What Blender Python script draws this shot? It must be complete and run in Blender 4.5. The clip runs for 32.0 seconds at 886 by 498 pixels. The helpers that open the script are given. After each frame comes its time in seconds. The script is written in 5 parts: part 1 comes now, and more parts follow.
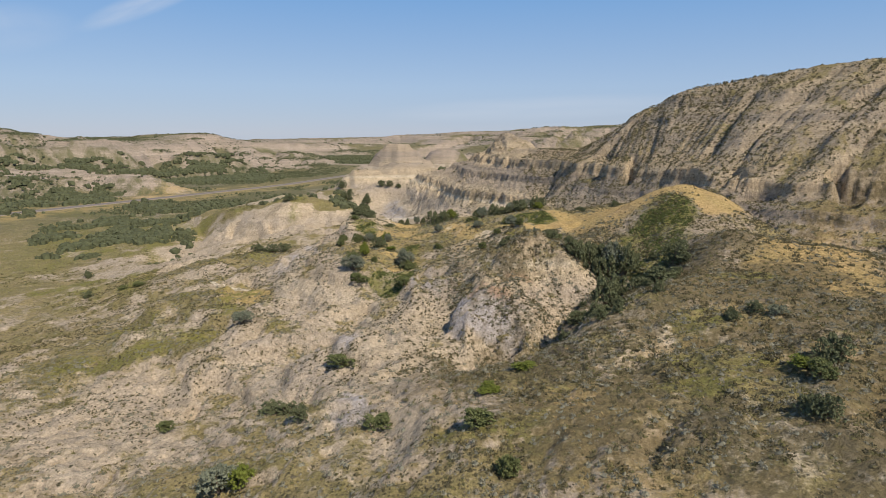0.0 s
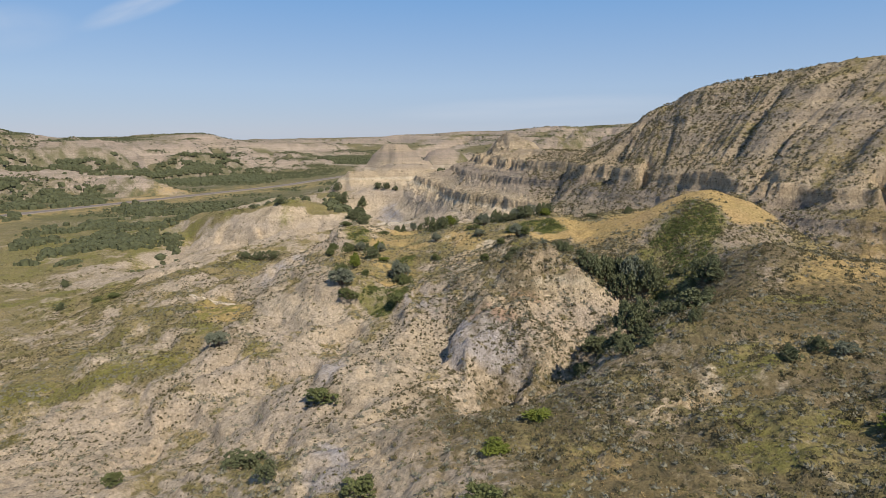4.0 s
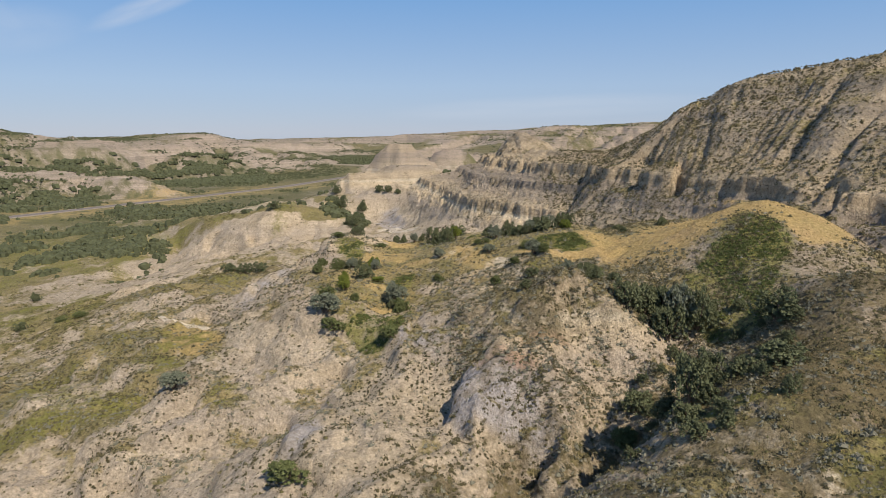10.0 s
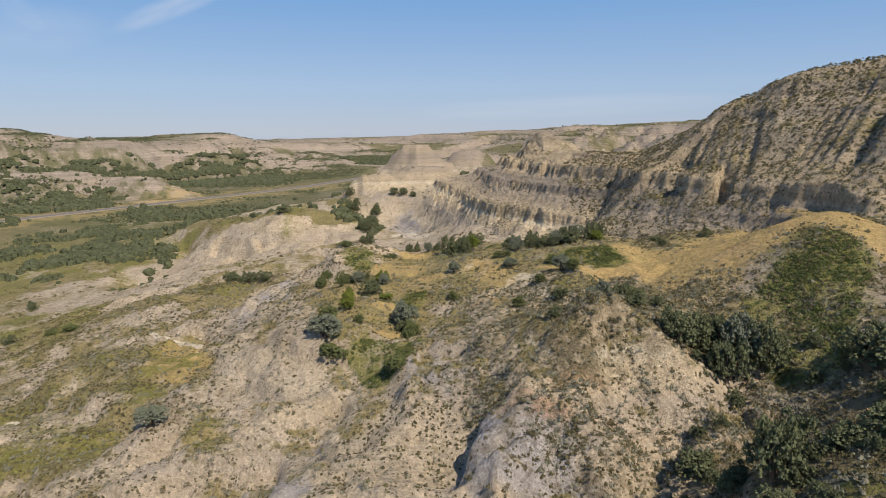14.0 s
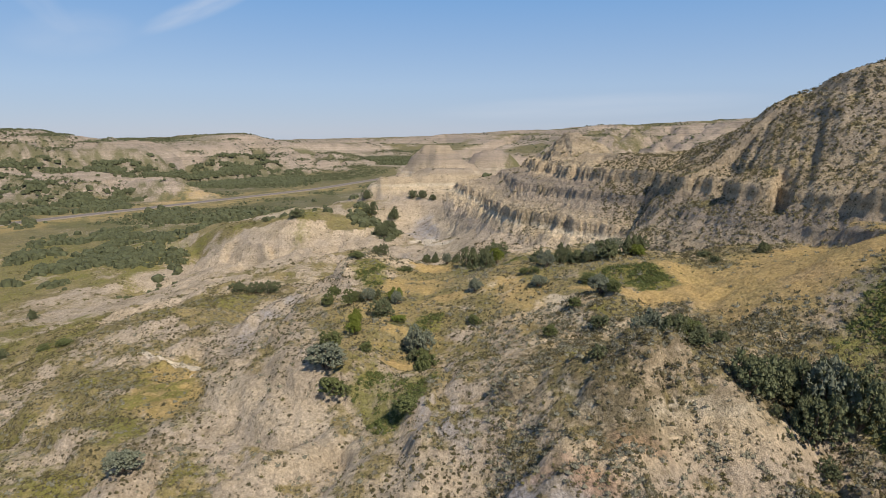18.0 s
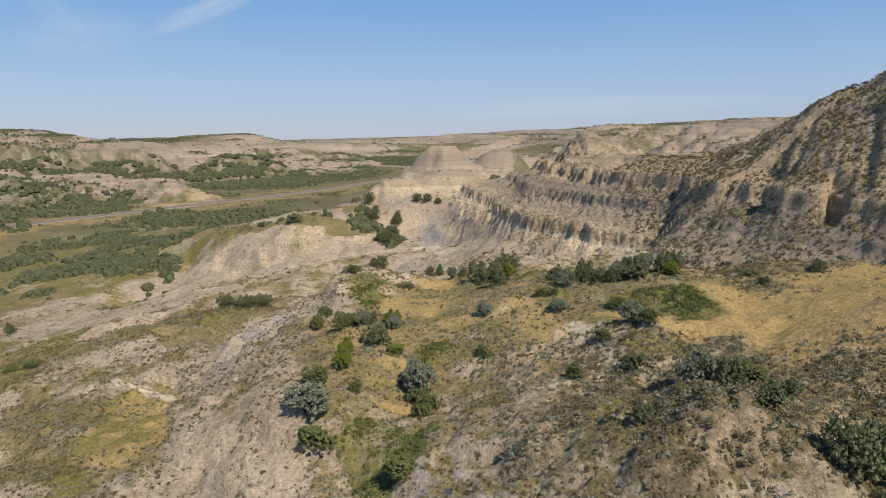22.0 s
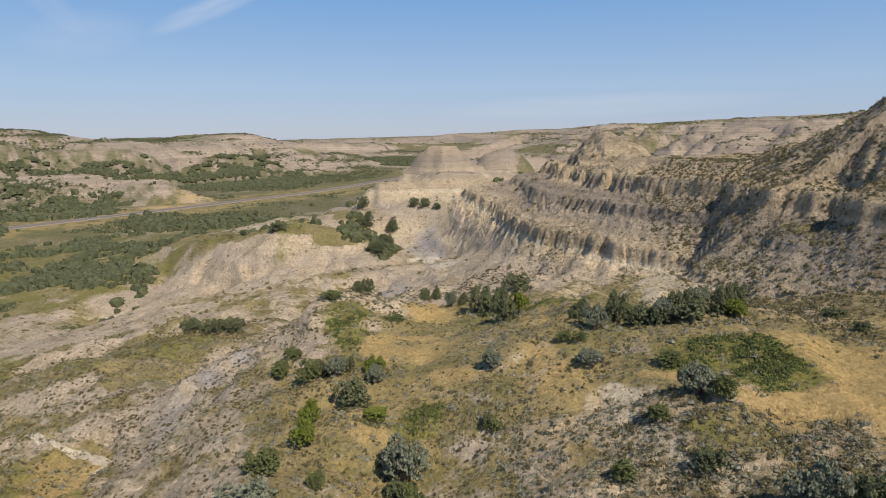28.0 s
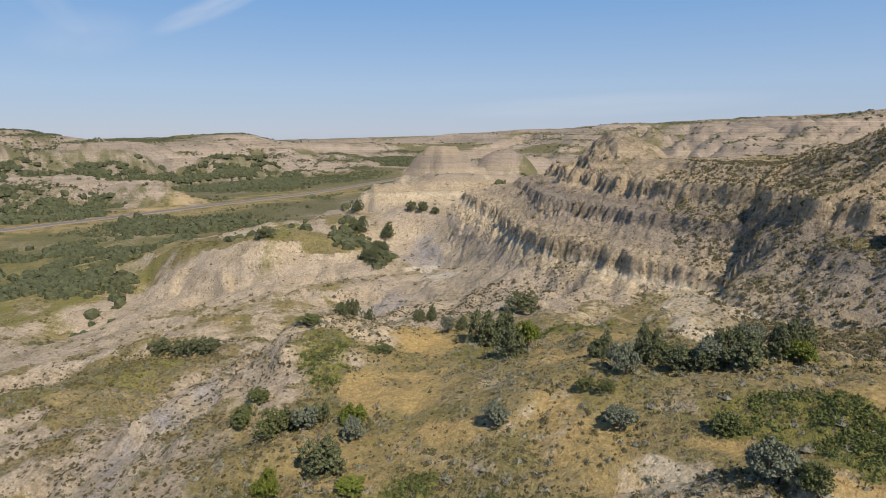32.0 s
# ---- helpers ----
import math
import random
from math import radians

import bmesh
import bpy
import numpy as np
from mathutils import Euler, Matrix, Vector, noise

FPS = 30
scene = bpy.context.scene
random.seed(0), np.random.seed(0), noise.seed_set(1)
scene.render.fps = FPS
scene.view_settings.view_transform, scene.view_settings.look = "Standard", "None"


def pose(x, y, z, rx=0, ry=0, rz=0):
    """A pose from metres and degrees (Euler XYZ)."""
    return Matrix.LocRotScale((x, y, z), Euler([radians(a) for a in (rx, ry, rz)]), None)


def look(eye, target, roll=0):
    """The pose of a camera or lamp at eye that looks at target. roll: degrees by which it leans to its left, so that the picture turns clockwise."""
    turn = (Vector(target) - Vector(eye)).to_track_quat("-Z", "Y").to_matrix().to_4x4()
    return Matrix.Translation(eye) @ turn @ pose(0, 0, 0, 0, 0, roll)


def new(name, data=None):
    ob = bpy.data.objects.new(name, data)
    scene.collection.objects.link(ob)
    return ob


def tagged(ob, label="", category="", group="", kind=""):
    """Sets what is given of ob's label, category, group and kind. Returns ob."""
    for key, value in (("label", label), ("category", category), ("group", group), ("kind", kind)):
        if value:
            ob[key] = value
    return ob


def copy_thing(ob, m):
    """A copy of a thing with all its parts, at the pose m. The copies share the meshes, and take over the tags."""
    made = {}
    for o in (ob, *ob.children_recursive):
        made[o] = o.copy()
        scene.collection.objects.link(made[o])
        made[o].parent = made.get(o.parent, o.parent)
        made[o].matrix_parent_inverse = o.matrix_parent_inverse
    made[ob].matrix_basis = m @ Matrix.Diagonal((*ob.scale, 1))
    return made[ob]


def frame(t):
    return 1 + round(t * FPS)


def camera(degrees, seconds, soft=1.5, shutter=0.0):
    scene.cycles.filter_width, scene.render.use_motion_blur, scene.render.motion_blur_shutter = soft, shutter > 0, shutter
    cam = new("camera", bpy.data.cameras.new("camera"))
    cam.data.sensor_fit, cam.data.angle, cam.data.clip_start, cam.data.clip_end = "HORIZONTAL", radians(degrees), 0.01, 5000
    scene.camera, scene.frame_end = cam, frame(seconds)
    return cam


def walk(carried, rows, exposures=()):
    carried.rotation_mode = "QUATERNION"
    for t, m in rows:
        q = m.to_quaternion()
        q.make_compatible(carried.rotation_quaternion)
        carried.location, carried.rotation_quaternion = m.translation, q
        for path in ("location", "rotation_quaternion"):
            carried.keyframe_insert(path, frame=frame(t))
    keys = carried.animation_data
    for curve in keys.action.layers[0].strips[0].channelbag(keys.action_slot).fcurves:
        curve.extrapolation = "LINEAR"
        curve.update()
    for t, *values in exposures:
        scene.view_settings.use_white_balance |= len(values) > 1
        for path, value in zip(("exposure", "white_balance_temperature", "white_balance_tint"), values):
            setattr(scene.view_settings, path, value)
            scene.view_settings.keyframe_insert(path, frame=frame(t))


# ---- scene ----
cam = camera(70.0, 32.0, soft=0.5)
PATH = [
    (0, look((0.00, 0.00, 30.00), (0.86, 98.37, 12.03), 0.14)),
    (3, look((0.40, 10.42, 30.03), (1.29, 108.78, 12.05), 0.12)),
    (6, look((0.75, 20.77, 30.02), (1.59, 119.13, 12.02), 0.08)),
    (8, look((1.11, 27.61, 30.02), (1.84, 125.97, 11.99), 0.05)),
    (9, look((1.23, 31.06, 30.03), (1.54, 129.41, 11.96), 0.03)),
    (11, look((1.50, 37.89, 30.03), (0.63, 136.24, 11.94), 0.02)),
    (13, look((1.66, 44.57, 30.10), (-0.66, 142.90, 12.00), -0.01)),
    (14.5, look((1.69, 49.53, 30.12), (-1.81, 147.81, 12.00), -0.05)),
    (16.5, look((1.64, 56.11, 30.18), (-3.66, 154.31, 12.06), -0.08)),
    (18, look((1.55, 61.09, 30.27), (-4.94, 159.22, 12.15), -0.11)),
    (19, look((1.47, 64.44, 30.31), (-5.48, 162.54, 12.20), -0.14)),
    (20, look((1.33, 67.80, 30.32), (-6.18, 165.86, 12.20), -0.17)),
    (21, look((1.18, 71.17, 30.34), (-6.41, 169.22, 12.20), -0.20)),
    (23, look((0.87, 77.91, 30.38), (-6.62, 175.97, 12.24), -0.23)),
    (25, look((0.61, 84.64, 30.35), (-7.04, 182.68, 12.18), -0.24)),
    (28, look((0.15, 95.05, 30.23), (-7.56, 193.08, 12.04), -0.25)),
    (32, look((-0.20, 108.80, 30.14), (-8.04, 206.82, 11.94), -0.25)),
]
walk(cam, PATH)

# World, sun and exposure: clear morning sky, sun behind the right shoulder.
SUN_DIR = Vector((0.42, -0.52, 0.75)).normalized()
world = bpy.data.worlds.new("sky")
scene.world = world
world.use_nodes = True
wn, wl = world.node_tree.nodes, world.node_tree.links
sky = wn.new("ShaderNodeTexSky")
sky.sky_type = "NISHITA"
sky.sun_disc = False
sky.sun_elevation = math.asin(SUN_DIR.z)
sky.sun_rotation = math.atan2(SUN_DIR.x, SUN_DIR.y)
sky.altitude = 700
sky.air_density = 1.0
sky.dust_density = 0.0
sky.ozone_density = 2.0
# the texture's sky, cooled towards the clear pale blue of the day, with a few thin cirrus streaks
coord = wn.new("ShaderNodeTexCoord")
split = wn.new("ShaderNodeSeparateXYZ")
wl.new(coord.outputs["Generated"], split.inputs[0])
grade = wn.new("ShaderNodeValToRGB")
wl.new(split.outputs["Z"], grade.inputs[0])
stops = ((0.0, (0.39, 0.475, 0.65)), (0.07, (0.365, 0.505, 0.735)), (0.2, (0.19, 0.395, 0.735)), (0.6, (0.09, 0.19, 0.38)), (1.0, (0.08, 0.16, 0.32)))
while len(grade.color_ramp.elements) < len(stops):
    grade.color_ramp.elements.new(0.5)
for e, (p, c) in zip(grade.color_ramp.elements, stops):
    e.position, e.color = p, (*c, 1)
scaled = wn.new("ShaderNodeVectorMath")
scaled.operation = "SCALE"
scaled.inputs["Scale"].default_value = 0.085
wl.new(sky.outputs[0], scaled.inputs[0])
blend = wn.new("ShaderNodeMix")
blend.data_type = "RGBA"
blend.inputs[0].default_value = 0.8
wl.new(scaled.outputs[0], blend.inputs[6])
wl.new(grade.outputs[0], blend.inputs[7])


def wisp(azimuth, elevation, tilt, half_long, half_wide, strength):
    """A cirrus streak about one direction: returns its share of white."""
    a, e = radians(azimuth), radians(elevation)
    ahead = Vector((math.sin(a) * math.cos(e), math.cos(a) * math.cos(e), math.sin(e)))
    level = Vector((math.cos(a), -math.sin(a), 0))
    up = level.cross(ahead)
    run = level * math.cos(radians(tilt)) + up * math.sin(radians(tilt))
    across = ahead.cross(run)
    terms = []
    for axis, half in ((run, half_long), (across, half_wide)):
        d = wn.new("ShaderNodeVectorMath")
        d.operation = "DOT_PRODUCT"
        wl.new(coord.outputs["Generated"], d.inputs[0])
        d.inputs[1].default_value = axis
        q = wn.new("ShaderNodeMath")
        q.operation = "DIVIDE"
        wl.new(d.outputs["Value"], q.inputs[0])
        q.inputs[1].default_value = math.sin(radians(half))
        p = wn.new("ShaderNodeMath")
        p.operation = "MULTIPLY"
        wl.new(q.outputs[0], p.inputs[0])
        wl.new(q.outputs[0], p.inputs[1])
        terms.append((q, p))
    fade = wn.new("ShaderNodeMath")
    wl.new(terms[0][1].outputs[0], fade.inputs[0])
    wl.new(terms[1][1].outputs[0], fade.inputs[1])
    fall = wn.new("ShaderNodeMapRange")
    fall.interpolation_type = "SMOOTHSTEP"
    fall.inputs["From Min"].default_value = 1.0
    fall.inputs["From Max"].default_value = 0.0
    wl.new(fade.outputs[0], fall.inputs["Value"])
    streak = wn.new("ShaderNodeCombineXYZ")
    wl.new(terms[0][0].outputs[0], streak.inputs[0])
    wl.new(terms[1][0].outputs[0], streak.inputs[1])
    cloud = wn.new("ShaderNodeTexNoise")
    cloud.inputs["Scale"].default_value = 1.6
    cloud.inputs["Detail"].default_value = 5
    wl.new(streak.outputs[0], cloud.inputs["Vector"])
    out = wn.new("ShaderNodeMath")
    out.operation = "MULTIPLY"
    wl.new(fall.outputs[0], out.inputs[0])
    wl.new(cloud.outputs["Fac"], out.inputs[1])
    gain = wn.new("ShaderNodeMath")
    gain.operation = "MULTIPLY"
    wl.new(out.outputs[0], gain.inputs[0])
    gain.inputs[1].default_value = strength
    return gain.outputs[0]


air = blend.outputs[2]
for row in ((-23.6, 9.9, 24, 6, 1.0, 0.55), (-33.0, 7.4, 8, 5, 2.0, 0.22), (-36.0, 10.5, -45, 5, 1.3, 0.22), (9.0, 2.2, 2, 16, 1.2, 0.35)):
    veil = wn.new("ShaderNodeMix")
    veil.data_type = "RGBA"
    wl.new(wisp(*row), veil.inputs[0])
    wl.new(air, veil.inputs[6])
    veil.inputs[7].default_value = (0.66, 0.70, 0.78, 1)
    air = veil.outputs[2]
wl.new(air, wn["Background"].inputs[0])
wn["Background"].inputs[1].default_value = 1.0
sun = new("sun", bpy.data.lights.new("sun", "SUN"))
sun.data.energy = 4.6
sun.data.angle = radians(0.55)
sun.data.color = (1.0, 0.885, 0.72)
sun.matrix_world = look((0, 0, 200), Vector((0, 0, 200)) - SUN_DIR)
scene.view_settings.exposure = 0.0

# ---- the lie of the land ----
def lattice(ix, iy, seed):
    h = (ix.astype(np.int64) * 374761393 + iy.astype(np.int64) * 668265263 + seed * 974711) & 0x7FFFFFFF
    h = ((h ^ (h >> 13)) * 1274126177) & 0x7FFFFFFF
    return ((h ^ (h >> 16)) & 0xFFFF) / 65535.0


def vnoise(x, y, seed=0):
    """Smooth noise, -1 to 1, one cell a unit."""
    ix, iy = np.floor(x), np.floor(y)
    fx, fy = x - ix, y - iy
    fx, fy = fx * fx * fx * (fx * (fx * 6 - 15) + 10), fy * fy * fy * (fy * (fy * 6 - 15) + 10)
    a, b = lattice(ix, iy, seed), lattice(ix + 1, iy, seed)
    c, d = lattice(ix, iy + 1, seed), lattice(ix + 1, iy + 1, seed)
    return (a + (b - a) * fx + (c - a) * fy + (a - b - c + d) * fx * fy) * 2 - 1


def fbm(x, y, cell, octaves=4, seed=0, gain=0.5):
    total, amp, norm = 0.0, 1.0, 0.0
    for o in range(octaves):
        k = 2.0**o / cell
        total = total + amp * vnoise(x * k + 17.3 * o, y * k - 9.1 * o, seed + o)
        norm += amp
        amp *= gain
    return total / norm


def ridged(x, y, cell, octaves=4, seed=0, gain=0.5):
    """Rills: 0 in the bottoms, 1 on the crests."""
    total, amp, norm = 0.0, 1.0, 0.0
    for o in range(octaves):
        k = 2.0**o / cell
        total = total + amp * np.minimum(1.0, np.abs(vnoise(x * k + 3.7 * o, y * k + 8.3 * o, seed + o)) * 1.8)
        norm += amp
        amp *= gain
    return total / norm


def smooth(a, b, v):
    s = np.clip((v - a) / (b - a), 0, 1)
    return s * s * (3 - 2 * s)


def along(x, y, line):
    """Distance to a line of (x, y, z), the z at the nearest point, the length run along it and the side (left is +)."""
    best = np.full(np.shape(x), 1e18)
    zz, run, side = np.zeros_like(best), np.zeros_like(best), np.ones_like(best)
    done = 0.0
    for (ax, ay, az), (bx, by, bz) in zip(line, line[1:]):
        dx, dy = bx - ax, by - ay
        n = math.hypot(dx, dy)
        s = np.clip(((x - ax) * dx + (y - ay) * dy) / (n * n), 0, 1)
        d2 = (x - ax - s * dx) ** 2 + (y - ay - s * dy) ** 2
        near = d2 < best
        best = np.where(near, d2, best)
        zz = np.where(near, az + s * (bz - az), zz)
        run = np.where(near, done + s * n, run)
        side = np.where(near, np.sign(dx * (y - ay) - dy * (x - ax)), side)
        done += n
    return np.sqrt(best), zz, run, side


# Swells and hollows of the near country: x, y, radius, height.
MOUNDS_NEAR = [
    (-15, 30, 36, -5.1), (-40, 40, 22, -2.2), (75, 45, 60, 4.8), (15, 75, 14, -2.2), (-24, 85, 36, -4.8), (33, 86, 14, 1.8),
    (17, 88, 9, 1.2), (-105, 90, 36, 2.5), (-18, 91, 9, -4.2), (-34, 96, 9, -5.7), (10, 97, 14, -11.2), (24, 98, 9, 3.6),
    (18, 100, 9, -7.5), (60, 100, 14, 2.1), (-44, 104, 9, -2.3), (0, 105, 9, -2.2), (-60, 105, 22, -2.8), (25, 106, 9, -3.7),
    (12, 108, 9, 5.6), (5, 112, 9, -2.8), (31, 113, 14, -7.0),
]
MOUNDS_MIDDLE = [
    (56, 115, 9, -2.6), (22, 119, 9, 4.6), (-30, 120, 22, -3.8), (15, 120, 9, 3.7), (-4, 127, 14, -1.6), (-42, 130, 9, 2.1),
    (-15, 131, 9, -4.0), (-19, 140, 9, 3.5), (-66, 142, 9, -1.7), (-8, 145, 9, -2.3), (16, 145, 14, -0.9), (-68, 156, 9, 3.9),
    (-15, 165, 22, 2.3), (15, 165, 14, 2.1), (60, 165, 60, 8.9), (-41, 167, 9, -1.5), (30, 180, 14, -3.5),
]
MOUNDS_FAR = [
    (-24, 189, 14, 4.5), (-45, 195, 14, -5.9), (-26, 197, 9, 3.5), (15, 210, 36, -4.0), (-90, 210, 36, 3.6), (-63, 220, 14, 2.7),
    (8, 234, 9, 2.2), (-30, 240, 22, -6.1), (-165, 250, 22, -1.1), (15, 255, 22, 4.8), (-116, 267, 9, -4.0), (-120, 270, 36, -3.1),
    (-15, 270, 36, -5.8), (-20, 285, 14, -4.2), (-75, 285, 9, -6.2), (-68, 293, 9, 6.2), (-60, 298, 14, 1.7), (-200, 300, 60, -2.6),
    (-28, 312, 14, -9.1), (-90, 330, 60, 14.9), (-15, 345, 36, 1.7), (-160, 400, 60, -1.0), (-60, 400, 36, -4.1), (-120, 500, 60, -1.1),
]

MOUNDS_LOW = [
    (10, 71, 20, 0.8), (35, 73, 15, 0.5), (2, 98, 7, 3), (38, 103, 10, 0.8), (33, 105, 8, -2.1), (9, 110, 13, -1),
    (-34, 117, 10, 0.7), (51, 117, 18, 2.4), (27, 118, 7, -1.7), (-21, 119, 13, -4.3), (23, 121, 7, 0.7), (-38, 123, 7, 0.5),
    (-3, 124, 16, 0.5), (-42, 130, 12, -1.6), (22, 133, 13, -1.9), (-17, 133, 10, 4), (-18, 138, 10, -1.3), (-56, 143, 12, 1.7),
    (11, 143, 9, -1.4), (17, 145, 7, 2.9), (-7, 148, 15, -2.6), (40, 151, 17, -1.2), (17, 154, 9, -0.9), (-19, 156, 13, 1.6),
]
MOUNDS_SIDE = [
    (10, 160, 8, -1.7), (-14, 164, 12, -2), (8, 166, 7, 1), (-42, 167, 7, 1.6), (-48, 167, 10, -3.2), (13, 173, 11, -1.1),
    (-14, 187, 14, -2), (-24, 187, 15, 2), (-69, 196, 20, 4), (-65, 223, 20, -3.1), (-128, 228, 20, 0.5), (-64, 237, 20, -0.6),
    (-129, 264, 20, 2), (-109, 275, 14, -3.5), (-103, 276, 17, 2), (-35, 311, 20, -1.8), (-25, 328, 20, 1.8), (-129, 337, 20, 3.3),
]
MOUNDS_REST = [
    (52, 136, 14, 7.2), (50, 108, 8, 3.5),
]

# Hollows worn in front of the ridge across the valley side.
CUTS = [(-82, 281, 15, -6), (-106, 296, 16, -6), (-48, 278, 12, -3), (-132, 318, 16, -4)]

# The high hill: its foot and its crest, and the cliffs that run on from it round the hollow.
HILL_FOOT = [(64, 240, 25.5), (47, 219, 23), (36, 206, 12), (31, 197, 5), (35, 187, 6.5), (42, 178, 9.5), (53, 167, 13), (59, 152, 14), (62, 136, 13.5), (66, 120, 12.5), (82, 98, 11), (120, 70, 9), (190, 30, 8)]
HILL_CREST = [(70, 236, 25.5), (56, 214, 26), (58, 206, 31), (63, 199, 37), (73, 186, 43), (84, 178, 45), (94, 164, 46.5), (108, 148, 48), (140, 124, 51), (210, 84, 52)]
CLIFF_FOOT = [(34, 203, 4), (21, 211, 1.5), (11, 223, 1.5), (5, 238, 2), (-2, 257, 0), (-10, 280, -6), (-15, 303, -8.5), (-17, 325, -5), (-12, 347, 0), (2, 374, 2), (30, 402, 2)]
CLIFF_CREST = [(54, 212, 25), (44, 218, 24), (38, 228, 24), (33, 241, 24), (28, 255, 24), (23, 275, 22), (17, 298, 18.5), (12, 320, 14), (14, 343, 12), (28, 364, 11), (44, 384, 10)]
# The long mesa beyond the road: its foot and its rim, and the road.
MESA_FOOT = [(-760, 420, -14), (-480, 560, -16), (-360, 640, -14), (-300, 760, -20), (-250, 860, -22), (-200, 960, -24), (-120, 1120, -27)]
MESA_CREST = [(-900, 720, 40), (-620, 770, 39), (-545, 800, 35), (-500, 818, 27), (-450, 880, 18), (-410, 960, 20), (-376, 1031, 30), (-340, 1075, 19), (-240, 1200, 12), (-130, 1350, 8)]
ROAD = [(-520, 60, -23.5), (-345, 300, -23.5), (-290, 420, -24), (-166, 680, -25), (-118, 871, -26), (-60, 1050, -27), (60, 1300, -28)]


def sample(line, u):
    """Points at the shares u of a line's length."""
    p = np.array(line, float)
    run = np.r_[0, np.cumsum(np.hypot(*np.diff(p[:, :2], axis=0).T))]
    return np.interp(u * run[-1], run, p[:, 0]), np.interp(u * run[-1], run, p[:, 1])


def terraced(t, bands):
    """A slope from 0 to 1 that runs in steps: bands of (start, end, share of the height)."""
    out = np.zeros_like(t)
    for a, b, share in bands:
        out = out + share * np.clip((t - a) / (b - a), 0, 1)
    return out


def ledges(z, step, share=0.8, start=0.3, end=0.8):
    """Steps in even beds: steep risers between flatter treads."""
    q = z / step
    f = q - np.floor(q)
    return z * (1 - share) + share * step * (np.floor(q) + smooth(start, end, f))


# Beds of the cliffs: the height of an even slope, and what the hard and soft beds make of it.
BEDS_FROM = (-30.0, 4.5, 6.4, 7.3, 10.6, 13.0, 13.8, 16.9, 17.7, 18.5, 22.0, 25.0, 60.0)
BEDS_TO = (-30.0, 4.3, 6.2, 10.3, 11.4, 13.4, 16.9, 17.4, 18.4, 22.6, 23.6, 25.0, 60.0)
# The bottom of the ravine.
RAVINE = [(3, 82, -5.5), (7.5, 88, -6), (12.4, 93.6, -5.8), (17.5, 101, -5.2), (22.5, 107.5, -3.2), (27.5, 111.5, -0.8), (32, 114, 0.8)]
# Sharp ridges: a crest of (x, y, z) and how steeply it falls away.
RIDGES = (
    (((-48, 296, -3), (-60, 298, -0.5), (-68, 294, 0.3), (-78, 298, -2.5), (-93, 306, -5), (-108, 322, -8), (-124, 336, -11.5), (-140, 348, -18)), 0.85),
    (((-5, 128, -1.6), (1.5, 125.5, 2.4), (8.5, 124.5, 6.4), (14, 121, 9.6), (22, 119.5, 10.0)), 0.66),
    (((-17, 92, -8.5), (-10, 88, -4.9), (-4, 93.5, -4), (3, 100, -3)), 0.7),
    (((-44, 112, -12.5), (-33, 118, -8.6), (-22, 124, -5.5), (-14, 131, -4)), 0.6),
    (((-60, 186, -9.5), (-46, 178, -6.5), (-34, 190, -1.0), (-26, 197, 2.6)), 0.55),
    (((-100, 205, -16), (-84, 216, -13), (-66, 222, -9)), 0.5),
)


